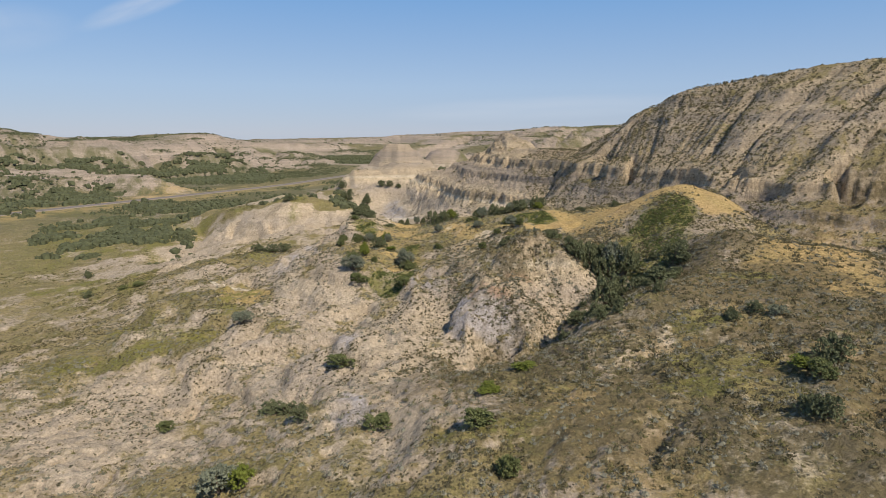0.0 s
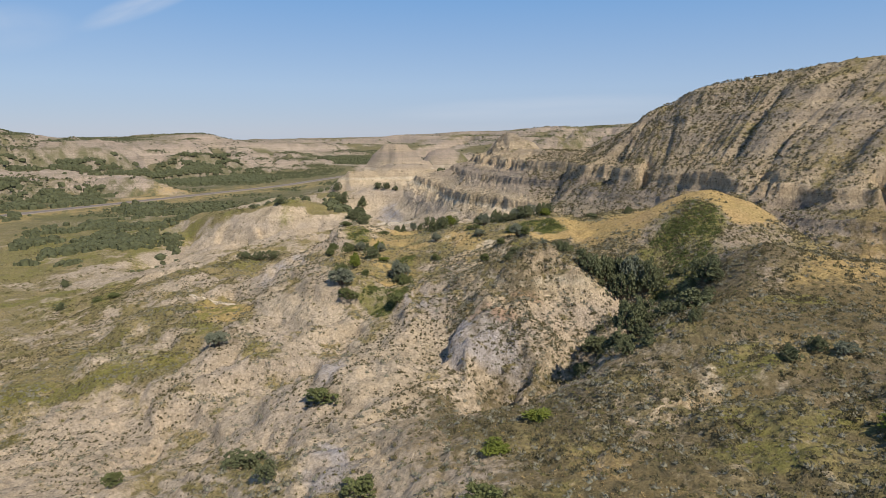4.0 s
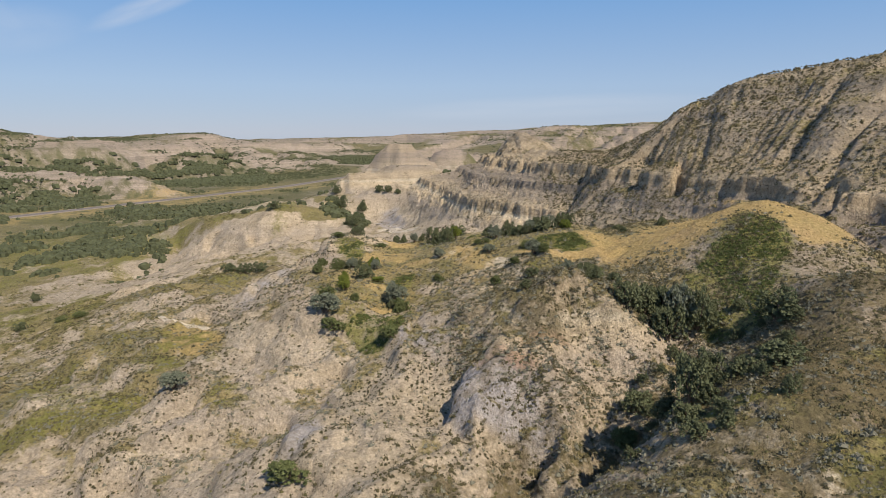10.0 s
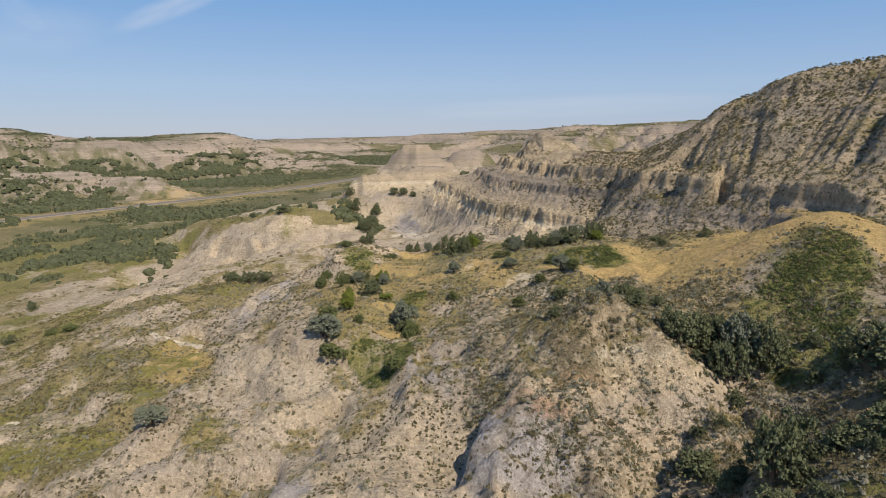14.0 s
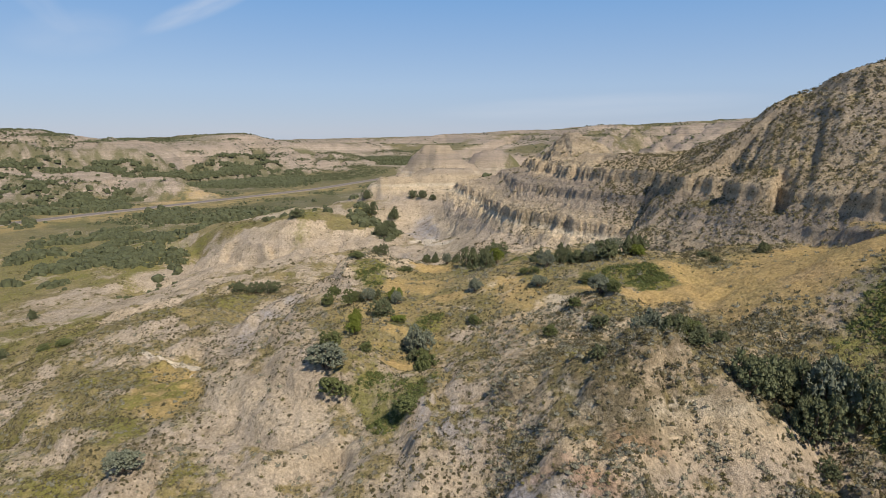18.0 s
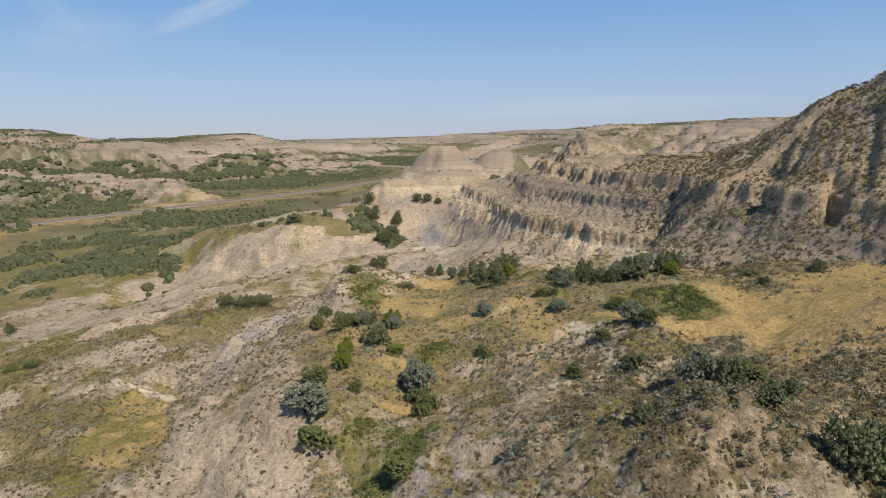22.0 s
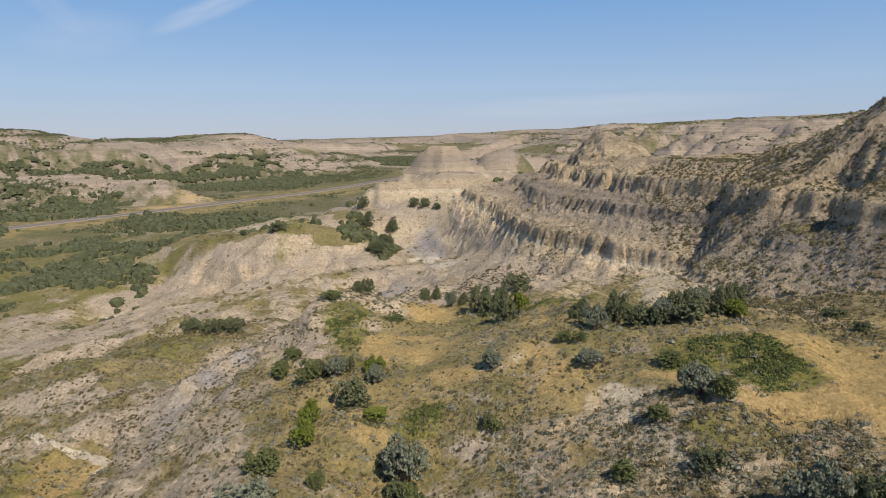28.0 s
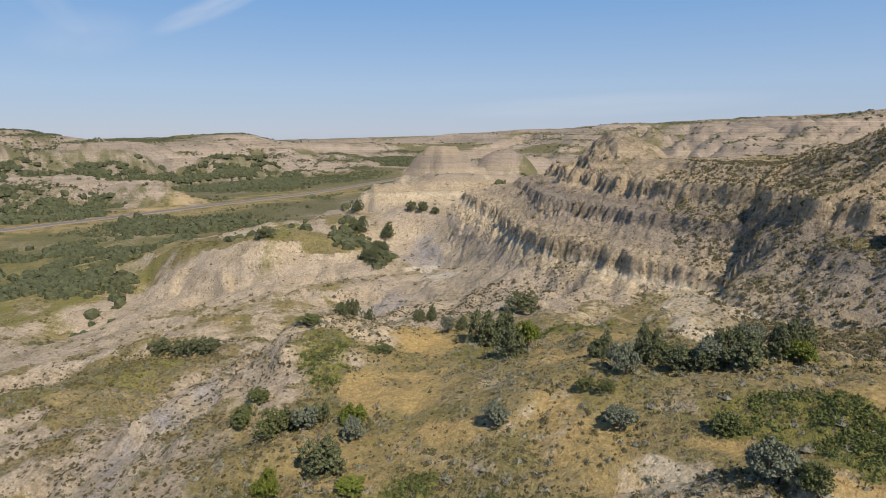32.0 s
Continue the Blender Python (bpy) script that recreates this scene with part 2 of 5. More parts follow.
def height(x, y):
    """The ground's height."""
    s = np.clip((x + 125) / 150, 0, 1)
    z = -24 + 28 * s * s * (3 - 2 * s)
    for cx, cy, r, h in MOUNDS_NEAR + MOUNDS_MIDDLE + MOUNDS_FAR + MOUNDS_LOW + MOUNDS_SIDE + MOUNDS_REST + CUTS:
        z = z + h * np.exp(-((x - cx) ** 2 + (y - cy) ** 2) / r**2)
    dist = np.hypot(x, y)
    away = smooth(380, 560, y + 0.25 * np.abs(x))
    z = z * (1 - away) - 25 * away
    right = smooth(60, 420, x) * smooth(120, 380, y)
    z = z + right * 18 * smooth(200, 700, y)
    calm = 1 - 0.8 * smooth(26, 42, x) * smooth(85, 130, y + 0.3 * x) - 0.35 * smooth(-8, 10, x - 0.35 * (70 - y)) * smooth(104, 92, y - 0.3 * x)
    calm = np.clip(calm, 0.15, 1) * (1 - 0.55 * np.exp(-(((x - 2) / 24) ** 2 + ((y - 168) / 28) ** 2)))
    calm = calm * (0.25 + 0.75 * smooth(-150, -60, x))
    m = dist < 640
    px, py = x[m], y[m]
    wx, wy = px + 6 * fbm(px, py, 22, 2, 5), py + 6 * fbm(px, py, 22, 2, 9)
    rill = ridged(wx, wy, 15, 3, 31)
    zz = z[m] + (1.5 * fbm(px, py, 26, 3, 21) + (rill - 0.45) * 2.2 * (1 - away[m])) * calm[m]
    for crest, fall in RIDGES:
        near = (np.abs(px - crest[0][0]) < 130) & (np.abs(py - crest[0][1]) < 130)
        qx, qy = px[near], py[near]
        d, zc, run, _ = along(qx, qy, crest)
        round_top = 0.25 * d + 0.8 * np.maximum(0, d - 8.0)
        zr = zc - (round_top if crest[0][0] == -48 else fall * d) * (0.75 + 0.5 * ridged(wx[near], wy[near], 9, 3, 37)) + 0.8 * fbm(qx, qy, 6, 2, 39)
        zz[near] = np.maximum(zz[near], zr)
    bent = fbm(px, py, 18, 3, 36) + 0.7 * (ridged(wx, wy, 9, 3, 38) - 0.5)
    stepped = 0.9 * smooth(-0.5, 0.1, fbm(px, py, 30, 2, 35)) * (1 - 0.65 * smooth(-25, 0, px)) * calm[m] * (1 - away[m])
    zz = zz + stepped * (ledges(zz + 1.6 * bent, 4.2, 0.55, 0.34, 0.66) - zz - 1.6 * bent)
    gash = ridged(wx * 1.1, wy, 6.5, 3, 33)
    zz = zz + (gash - 0.5) * 1.1 * calm[m]
    z[m] = zz
    # far country: banded walls that rise towards the horizon
    m = dist > 430
    if m.any():
        px, py = x[m], y[m]
        dm = dist[m]
        bear = px / np.maximum(py, 50)
        top = np.interp(bear, (-0.33, -0.155, -0.083, 0.007, 0.055, 0.19, 0.38, 0.56), (12, 17, 21, 30, 33, 45, 57, 67))
        top = np.where(top < 30, 30 + (top - 30) * np.maximum(1, dm / 1600), 30 + (top - 30) * np.clip(dm / 1700, 0.25, 1))
        ramp = smooth(760, 1620, dm + 160 * fbm(px, py, 420, 3, 71) + 320 * smooth(0.05, 0.4, bear))
        cut = ridged(px + 70 * fbm(px, py, 160, 2, 3), py + 50 * fbm(px, py, 140, 2, 6), 170, 5, 81)
        clear = smooth(45, 190, along(px, py, ROAD)[0])
        wall = np.clip(ramp * 1.15 + (cut - 0.55) * 1.3 * smooth(430, 800, dm) * clear * (1 - 0.35 * ramp), 0, 1.0)
        far = ledges(-26 + (top + 26) * wall, 8.5, 0.55, 0.3, 0.75)
        far = far + (1.6 * fbm(px, py, 40, 3, 77) + 5.0 * (ridged(px, py, 55, 3, 78) - 0.6) * smooth(2600, 1200, dm)) * smooth(0.02, 0.3, wall) * clear
        fm = smooth(480, 700, py + 0.3 * np.abs(px))
        z[m] = z[m] * (1 - fm) + np.maximum(z[m], far) * fm
    # the long mesa beyond the road
    box = (x < 0) & (y > 330) & (y < 1500)
    if box.any():
        px, py = x[box], y[box]
        df, zf, rf, sf = along(px, py, MESA_FOOT)
        dc, zc, rc, sc = along(px, py, MESA_CREST)
        t = df / (df + dc + 1e-6)
        gul = ridged(px + 18 * fbm(px, py, 60, 2, 4), py, 130, 5, 55)
        t = np.clip(t + 0.95 * (gul - 0.5) * np.sin(np.pi * np.clip(t, 0, 1)), 0, 1)
        t = np.where(sc > 0, 1.0, t)
        hz = zf + (zc - zf) * t - np.where(sc > 0, 0.03 * dc, 0)
        hz = ledges(hz + 2.0 * fbm(px, py, 60, 3, 57), 7.0, 0.45)
        z[box] = np.where(sf > 0, np.maximum(z[box], hz), z[box])
    # pale buttes: along the road, behind the hollow and on the bench over the cliffs
    for bx, by, rx, ry, top_z, base in ((-290, 596, 50, 24, -9, -24), (-334, 570, 36, 16, -10, -24), (-356, 552, 40, 30, -10, -24), (-430, 600, 60, 34, -7, -22), (-22, 420, 62, 46, 7, -16), (4, 480, 62, 46, 5, -16), (-27, 458, 27, 21, 22.5, 0), (6, 505, 26, 21, 18, 0), (-16, 370, 33, 23, 13, 0), (-40, 358, 20, 14, 10, -2)):
        near = (np.abs(x - bx) < 2.2 * rx) & (np.abs(y - by) < 2.2 * ry)
        qx, qy = x[near], y[near]
        q = np.hypot((qx - bx) / rx, (qy - by) / ry) + 0.30 * (ridged(qx, qy, 0.5 * rx, 5, 13, 0.62) - 0.6)
        cone = np.clip(1.18 - q, 0, 1) / 1.05
        hz = ledges(base + (top_z - base) * np.minimum(1.0, 1.25 * cone ** 1.15), 3.2, 0.45)
        z[near] = np.where(cone > 0, np.maximum(z[near], hz), z[near])
    # the cliffs round the hollow, then the high hill, both cut by the same beds
    box = (x > -70) & (x < 420) & (y > 20) & (y < 470)
    if box.any():
        px, py = x[box], y[box]
        zb = z[box]
        df, zf, rf, sf = along(px, py, CLIFF_FOOT)
        dc, zc, rc, sc = along(px, py, CLIFF_CREST)
        t = df / (df + dc + 1e-6)
        inside = (sf < 0) | (df < 0.01)
        zr = zb + (zc - zb) * t
        bed = np.floor(zr / 4.0)
        flute = ridged(rf + 1.7 * bed + 1.6 * fbm(px, py, 5, 2, 43), zr * 0.06, 2.0, 4, 41, 0.75)
        damp = smooth(9, 24, np.hypot(px - 44, py - 208))
        flute = 0.5 + (flute - 0.5) * (0.25 + 0.75 * damp)
        alcove = smooth(0.2, 0.6, vnoise(rf / 6.0 + 0.8 * fbm(px, py, 12, 2, 46), bed * 1.7, 47)) * smooth(15, 19, zr)
        zr = zr + ((flute - 0.5) * (1.35 + 0.6 * smooth(8, 4, zr)) * (0.6 + 0.8 * smooth(-0.5, 0.5, fbm(px, py, 14, 2, 44))) - 0.9 * alcove + 1.0 * fbm(px, py, 16, 3, 45)) * smooth(0.04, 0.18, t) * smooth(1.0, 0.93, t)
        cz = 0.62 * np.interp(zr, BEDS_FROM, BEDS_TO) + 0.38 * zr
        cz = np.where(sc < 0, zc + np.maximum(-10.0, 0.02 * dc - 0.00025 * dc * dc) + 0.8 * fbm(px, py, 18, 3, 49), cz)
        zb = np.where(inside, np.maximum(zb, cz), zb)
        df, zf, rf, sf = along(px, py, HILL_FOOT)
        dc, zc, rc, sc = along(px, py, HILL_CREST)
        t = df / (df + dc + 1e-6)
        inside = (sf > 0) | (df < 0.01)
        gul = ridged(rf + 10 * t + 3 * fbm(px, py, 20, 2, 63), t * 0.9, 17, 3, 61)
        fine = ridged(rf + 7 * t, t * 2, 4.5, 2, 67)
        lift = smooth(0, 0.25, t)
        zr = (zb * (1 - lift) + zf * lift) * (1 - t) + zc * t
        zr = zr + ((gul - 0.5) * (8.5 - 4.0 * smooth(150, 190, py)) + (fine - 0.5) * 1.5) * np.sin(np.pi * np.clip(t, 0, 1)) ** 0.7
        band = smooth(15.5, 18.0, zr) * smooth(24.5, 22.0, zr)
        zone = smooth(-0.05, 0.3, fbm(px, py, 22, 2, 66) + 0.25)
        arch = smooth(0.05, 0.35, vnoise(rf / 3.6 + 0.8 * fbm(px, py, 9, 2, 62), 0.35 * zr * 0.2, 64)) * zone
        zr = zr - (3.4 + 1.6 * smooth(160, 140, py)) * arch * band * damp
        cut = np.interp(zr, BEDS_FROM, BEDS_TO)
        strong = (0.35 + 0.6 * smooth(-0.4, 0.4, fbm(px, py, 22, 3, 69))) * (1 - 0.75 * smooth(150, 185, py))
        strong = np.maximum(strong, 0.6 * band * zone)
        hz = zr + (cut - zr) * strong
        hz = hz + 0.3 * (ledges(hz + 0.7 * fbm(px, py, 10, 2, 65), 6.0, 0.7) - hz) * smooth(30, 36, hz)
        hz = np.where(sc > 0, zc - 0.10 * dc, hz)
        zb = np.where(inside, np.maximum(zb, hz), zb)
        z[box] = zb
    # the small butte on the bench
    near = (np.abs(x - 28.5) < 24) & (np.abs(y - 263) < 20)
    if near.any():
        qx, qy = x[near], y[near]
        q = np.hypot((qx - 28.5) / 11.0, (qy - 263) / 9.0) + 0.34 * (ridged(qx, qy, 6.0, 4, 13) - 0.6)
        cone = np.clip(1.15 - q, 0, 1) / 1.05
        z[near] = z[near] + ledges(7.0 * cone, 1.6, 0.5) * smooth(20.5, 23, z[near])
    # the road's bed
    box = (x < 120) & (y > 40) & (dist > 150)
    if box.any():
        dr, zr, rr, sr = along(x[box], y[box], ROAD)
        bed = smooth(26, 7, dr)
        z[box] = z[box] * (1 - bed) + zr * bed
    # the ravine between the spur and the bare rocks, steep on the spur's side
    near = (x > -6) & (x < 46) & (y > 74) & (y < 128)
    if near.any():
        qx, qy = x[near], y[near]
        d, zc, run, side = along(qx + 0.9 * fbm(qx, qy, 5, 3, 52), qy + 0.9 * fbm(qx, qy, 5, 3, 53), RAVINE)
        wall = zc + np.where(side < 0, 1.75 * np.maximum(0, d - 0.4) - 0.35 * np.maximum(0, d - 5), 1.0 * d)
        cut = smooth(0, 4, run) * smooth(39, 34, run)
        z[near] = np.where(d < 11, z[near] + cut * np.minimum(0, wall - z[near]), z[near])
    # ribs worn into the grey crest over the ravine
    near = (x > -16) & (x < 34) & (y > 104) & (y < 142)
    if near.any():
        qx, qy = x[near], y[near]
        d, zc, run, side = along(qx, qy, RIDGES[1][0])
        z[near] = z[near] + 0.9 * (ridged(run + 0.8 * fbm(qx, qy, 4, 2, 56), d * 0.12, 2.4, 2, 58) - 0.5) * smooth(11, 4, d)
    m = dist < 620
    px, py = x[m], y[m]
    fine = smooth(600, 250, dist[m])
    z[m] = z[m] + fine * (0.30 * fbm(px, py, 3.2, 2, 91) + 0.42 * (ridged(px + 1.5 * fbm(px, py, 4, 1, 93), py, 2.9, 3, 95) - 0.45) * (0.35 + 1.1 * calm[m]))
    return z

# ---- materials ----
def material(name):
    m = bpy.data.materials.new(name)
    m.use_nodes = True
    nt = m.node_tree
    return m, nt.nodes, nt.links, nt.nodes["Principled BSDF"]


def ground_material():
    m, n, l, b = material("ground")
    b.inputs["Roughness"].default_value = 0.95
    b.inputs["Specular IOR Level"].default_value = 0.15
    geo = n.new("ShaderNodeNewGeometry")
    sep = n.new("ShaderNodeSeparateXYZ")
    l.new(geo.outputs["Position"], sep.inputs[0])

    def noise_tex(scale, detail=6, rough=0.6, vec=None):
        t = n.new("ShaderNodeTexNoise")
        t.inputs["Scale"].default_value = scale
        t.inputs["Detail"].default_value = detail
        t.inputs["Roughness"].default_value = rough
        l.new(vec or geo.outputs["Position"], t.inputs["Vector"])
        return t.outputs["Fac"]

    def mix(fac, a, c):
        x = n.new("ShaderNodeMix")
        x.data_type = "RGBA"
        for sock, v in ((x.inputs[0], fac), (x.inputs[6], a), (x.inputs[7], c)):
            if isinstance(v, (tuple, float, int)):
                sock.default_value = v if not isinstance(v, tuple) else (*v, 1)
            else:
                l.new(v, sock)
        return x.outputs[2]

    def calc(op, a, c=0.0):
        x = n.new("ShaderNodeMath")
        x.operation = op
        for sock, v in ((x.inputs[0], a), (x.inputs[1], c)):
            if isinstance(v, (float, int)):
                sock.default_value = v
            else:
                l.new(v, sock)
        return x.outputs[0]

    def ramp(fac, stops, interp="LINEAR"):
        x = n.new("ShaderNodeValToRGB")
        x.color_ramp.interpolation = interp
        e = x.color_ramp.elements
        while len(e) < len(stops):
            e.new(0.5)
        for k, (p, c) in zip(e, stops):
            k.position, k.color = p, (*c, 1)
        l.new(fac, x.inputs[0])
        return x.outputs[0]

    def attr(name):
        a = n.new("ShaderNodeAttribute")
        a.attribute_name = name
        return a.outputs["Fac"]

    # strata: flat-lying beds by height, a little wavy
    wob = calc("MULTIPLY", calc("SUBTRACT", noise_tex(0.05, 3), 0.5), 1.6)
    lvl = calc("ADD", sep.outputs["Z"], wob)
    beds = n.new("ShaderNodeTexNoise")
    beds.noise_dimensions = "1D"
    beds.inputs["Scale"].default_value = 0.75
    beds.inputs["Detail"].default_value = 5
    beds.inputs["Roughness"].default_value = 0.7
    l.new(lvl, beds.inputs["W"])
    fine = ramp(beds.outputs["Fac"], ((0.32, (0.26, 0.215, 0.175)), (0.43, (0.48, 0.39, 0.295)), (0.5, (0.60, 0.495, 0.38)), (0.56, (0.46, 0.39, 0.33)), (0.66, (0.78, 0.65, 0.49))))
    share = n.new("ShaderNodeMapRange")
    share.inputs["From Min"].default_value = -30.0
    share.inputs["From Max"].default_value = 50.0
    l.new(lvl, share.inputs["Value"])
    def at(z, c):
        return ((z + 30) / 80, c)
    big = ramp(share.outputs[0], (
        at(-26, (0.56, 0.45, 0.33)), at(-12, (0.60, 0.49, 0.36)), at(-8.5, (0.52, 0.43, 0.335)), at(-5, (0.66, 0.54, 0.385)),
        at(-2, (0.58, 0.465, 0.33)), at(2, (0.54, 0.44, 0.34)), at(5.2, (0.78, 0.62, 0.40)), at(6.4, (0.82, 0.71, 0.52)), at(7.4, (0.52, 0.405, 0.265)),
        at(9.8, (0.58, 0.45, 0.29)), at(11.5, (0.40, 0.325, 0.24)), at(13.6, (0.38, 0.31, 0.24)), at(14.2, (0.20, 0.175, 0.155)), at(17, (0.24, 0.205, 0.175)), at(18.2, (0.48, 0.37, 0.24)),
        at(22, (0.56, 0.43, 0.265)), at(24, (0.42, 0.325, 0.205)), at(26.5, (0.50, 0.395, 0.26)), at(28, (0.29, 0.24, 0.185)), at(30.5, (0.40, 0.325, 0.23)), at(32, (0.52, 0.42, 0.295)), at(33.5, (0.26, 0.22, 0.175)), at(36.5, (0.50, 0.40, 0.275)), at(38, (0.36, 0.29, 0.205)), at(41, (0.40, 0.32, 0.215)), at(45, (0.54, 0.42, 0.255))))
    rock = mix(0.30, big, fine)
    wide = n.new("ShaderNodeTexNoise")
    wide.noise_dimensions = "1D"
    wide.inputs["Scale"].default_value = 0.20
    wide.inputs["Detail"].default_value = 6
    wide.inputs["Roughness"].default_value = 0.75
    l.new(lvl, wide.inputs["W"])
    distant = ramp(wide.outputs["Fac"], ((0.37, (0.20, 0.165, 0.145)), (0.43, (0.43, 0.35, 0.295)), (0.475, (0.25, 0.205, 0.18)), (0.53, (0.53, 0.435, 0.36)), (0.58, (0.28, 0.23, 0.205)), (0.65, (0.58, 0.475, 0.385))))
    rock = mix(calc("MULTIPLY", attr("distance"), 0.85), rock, distant)
    rock = mix(attr("grey"), rock, (0.47, 0.435, 0.43))
    rock = mix(calc("MULTIPLY", attr("rust"), 0.65), rock, (0.43, 0.235, 0.125))
    grain = noise_tex(0.9, 8, 0.7)
    rock = mix(ramp(grain, ((0.35, (0, 0, 0)), (0.65, (1, 1, 1)))), rock, mix(0.25, rock, (0.30, 0.25, 0.19)))
    grit = noise_tex(6.0, 4, 0.7)
    rock = mix(calc("MULTIPLY", grit, 0.18), rock, (0.24, 0.20, 0.15))
    litter = ramp(noise_tex(0.17, 6, 0.65), ((0.48, (0, 0, 0)), (0.58, (0.42, 0.42, 0.42))))
    rock = mix(calc("MULTIPLY", litter, calc("SUBTRACT", 1.0, attr("distance"))), rock, (0.36, 0.29, 0.20))
    # rain streaks down the steep faces
    tall = n.new("ShaderNodeVectorMath")
    tall.operation = "MULTIPLY"
    tall.inputs[1].default_value = (1.0, 1.0, 0.16)
    l.new(geo.outputs["Position"], tall.inputs[0])
    streak = noise_tex(1.1, 5, 0.65, tall.outputs[0])
    rock = mix(ramp(streak, ((0.36, (0.55, 0.55, 0.55)), (0.50, (0, 0, 0)))), rock, mix(0.6, rock, (0.17, 0.14, 0.11)))
    # plant cover
    g1 = noise_tex(0.12, 5)
    g2 = noise_tex(2.5, 5, 0.7)
    grass = mix(ramp(g1, ((0.38, (0, 0, 0)), (0.62, (1, 1, 1)))), (0.20, 0.178, 0.066), (0.32, 0.255, 0.125))
    grass = mix(ramp(g2, ((0.40, (0, 0, 0)), (0.62, (0.5, 0.5, 0.5)))), grass, (0.37, 0.295, 0.16))
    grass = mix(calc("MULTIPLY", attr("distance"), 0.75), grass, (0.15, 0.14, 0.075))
    straw = mix(ramp(g1, ((0.35, (0, 0, 0)), (0.65, (1, 1, 1)))), (0.53, 0.36, 0.16), (0.41, 0.31, 0.12))
    straw = mix(ramp(g2, ((0.4, (0, 0, 0)), (0.7, (1, 1, 1)))), straw, (0.55, 0.39, 0.185))
    green = mix(g2, (0.15, 0.16, 0.038), (0.27, 0.24, 0.072))
    edge = calc("SUBTRACT", noise_tex(0.8, 6, 0.7), 0.5)

    def cover(name, hard=3.0, rag=4.0, most=1.0):
        v = calc("ADD", calc("MULTIPLY", calc("SUBTRACT", attr(name), 0.5), hard), calc("MULTIPLY", edge, rag))
        v = calc("ADD", v, 0.5)
        c = n.new("ShaderNodeClamp")
        l.new(v, c.inputs[0])
        return calc("MULTIPLY", c.outputs[0], most)

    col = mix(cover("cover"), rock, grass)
    col = mix(cover("straw", 1.8, 3.0, 0.85), col, straw)
    col = mix(cover("green", 2.0, 3.0, 0.85), col, mix(attr("distance"), green, (0.12, 0.12, 0.055)))
    dots = calc("MULTIPLY", ramp(noise_tex(0.11, 5, 0.75), ((0.50, (0, 0, 0)), (0.58, (1, 1, 1)))), calc("MULTIPLY", attr("distance"), calc("ADD", 0.25, attr("cover"))))
    col = mix(dots, col, (0.14, 0.135, 0.07))

    heath = mix(g2, (0.11, 0.09, 0.046), (0.225, 0.18, 0.105))
    col = mix(cover("heath", 1.6, 4.0, 0.85), col, heath)
    col = mix(cover("wash", 5.0, 1.0, 0.9), col, mix(grain, (0.66, 0.58, 0.46), (0.56, 0.49, 0.40)))

    # low shrubs too small to stand by themselves: brown and silvery dots
    def dots_of(size, share, rim):
        v = n.new("ShaderNodeTexVoronoi")
        v.inputs["Scale"].default_value = size
        l.new(geo.outputs["Position"], v.inputs["Vector"])
        tone = n.new("ShaderNodeSeparateColor")
        l.new(v.outputs["Color"], tone.inputs[0])
        there = calc("LESS_THAN", tone.outputs[0], share)
        lumpy = calc("ADD", v.outputs["Distance"], calc("MULTIPLY", calc("SUBTRACT", grit, 0.5), 1.0))
        disc = ramp(lumpy, ((rim - 0.12, (1, 1, 1)), (rim + 0.04, (0, 0, 0))))
        tint = ramp(tone.outputs[1], ((0.0, (0.12, 0.105, 0.06)), (0.5, (0.18, 0.15, 0.09)), (0.72, (0.23, 0.195, 0.13)), (0.9, (0.32, 0.285, 0.21))))
        return calc("MULTIPLY", there, disc), tint

    clad = calc("ADD", 0.09, calc("MULTIPLY", attr("cover"), 0.40))
    clad = calc("SUBTRACT", clad, calc("MULTIPLY", attr("straw"), 0.75))
    clad = calc("ADD", clad, calc("MULTIPLY", calc("SUBTRACT", noise_tex(0.3, 5, 0.7), 0.5), 2.2))
    small, tint1 = dots_of(2.7, clad, 0.42)
    large, tint2 = dots_of(1.2, calc("MULTIPLY", clad, 0.6), 0.38)
    col = mix(small, col, tint1)
    col = mix(large, col, tint2)
    speck = noise_tex(2.2, 8, 0.85)
    tone = n.new("ShaderNodeMapRange")
    tone.inputs["From Min"].default_value = 0.3
    tone.inputs["From Max"].default_value = 0.7
    tone.inputs["To Min"].default_value = 0.48
    tone.inputs["To Max"].default_value = 1.58
    l.new(speck, tone.inputs["Value"])
    scale = n.new("ShaderNodeVectorMath")
    scale.operation = "SCALE"
    l.new(col, scale.inputs[0])
    l.new(tone.outputs[0], scale.inputs["Scale"])
    l.new(scale.outputs[0], b.inputs["Base Color"])
    bump = n.new("ShaderNodeBump")
    bump.inputs["Strength"].default_value = 1.0
    bump.inputs["Distance"].default_value = 0.55
    l.new(calc("ADD", calc("ADD", calc("ADD", grain, calc("MULTIPLY", calc("ADD", small, large), 0.35)), calc("MULTIPLY", grit, 0.35)), calc("MULTIPLY", streak, calc("SUBTRACT", 0.9, calc("MULTIPLY", attr("cover"), 0.7)))), bump.inputs["Height"])
    l.new(bump.outputs[0], b.inputs["Normal"])
    return m


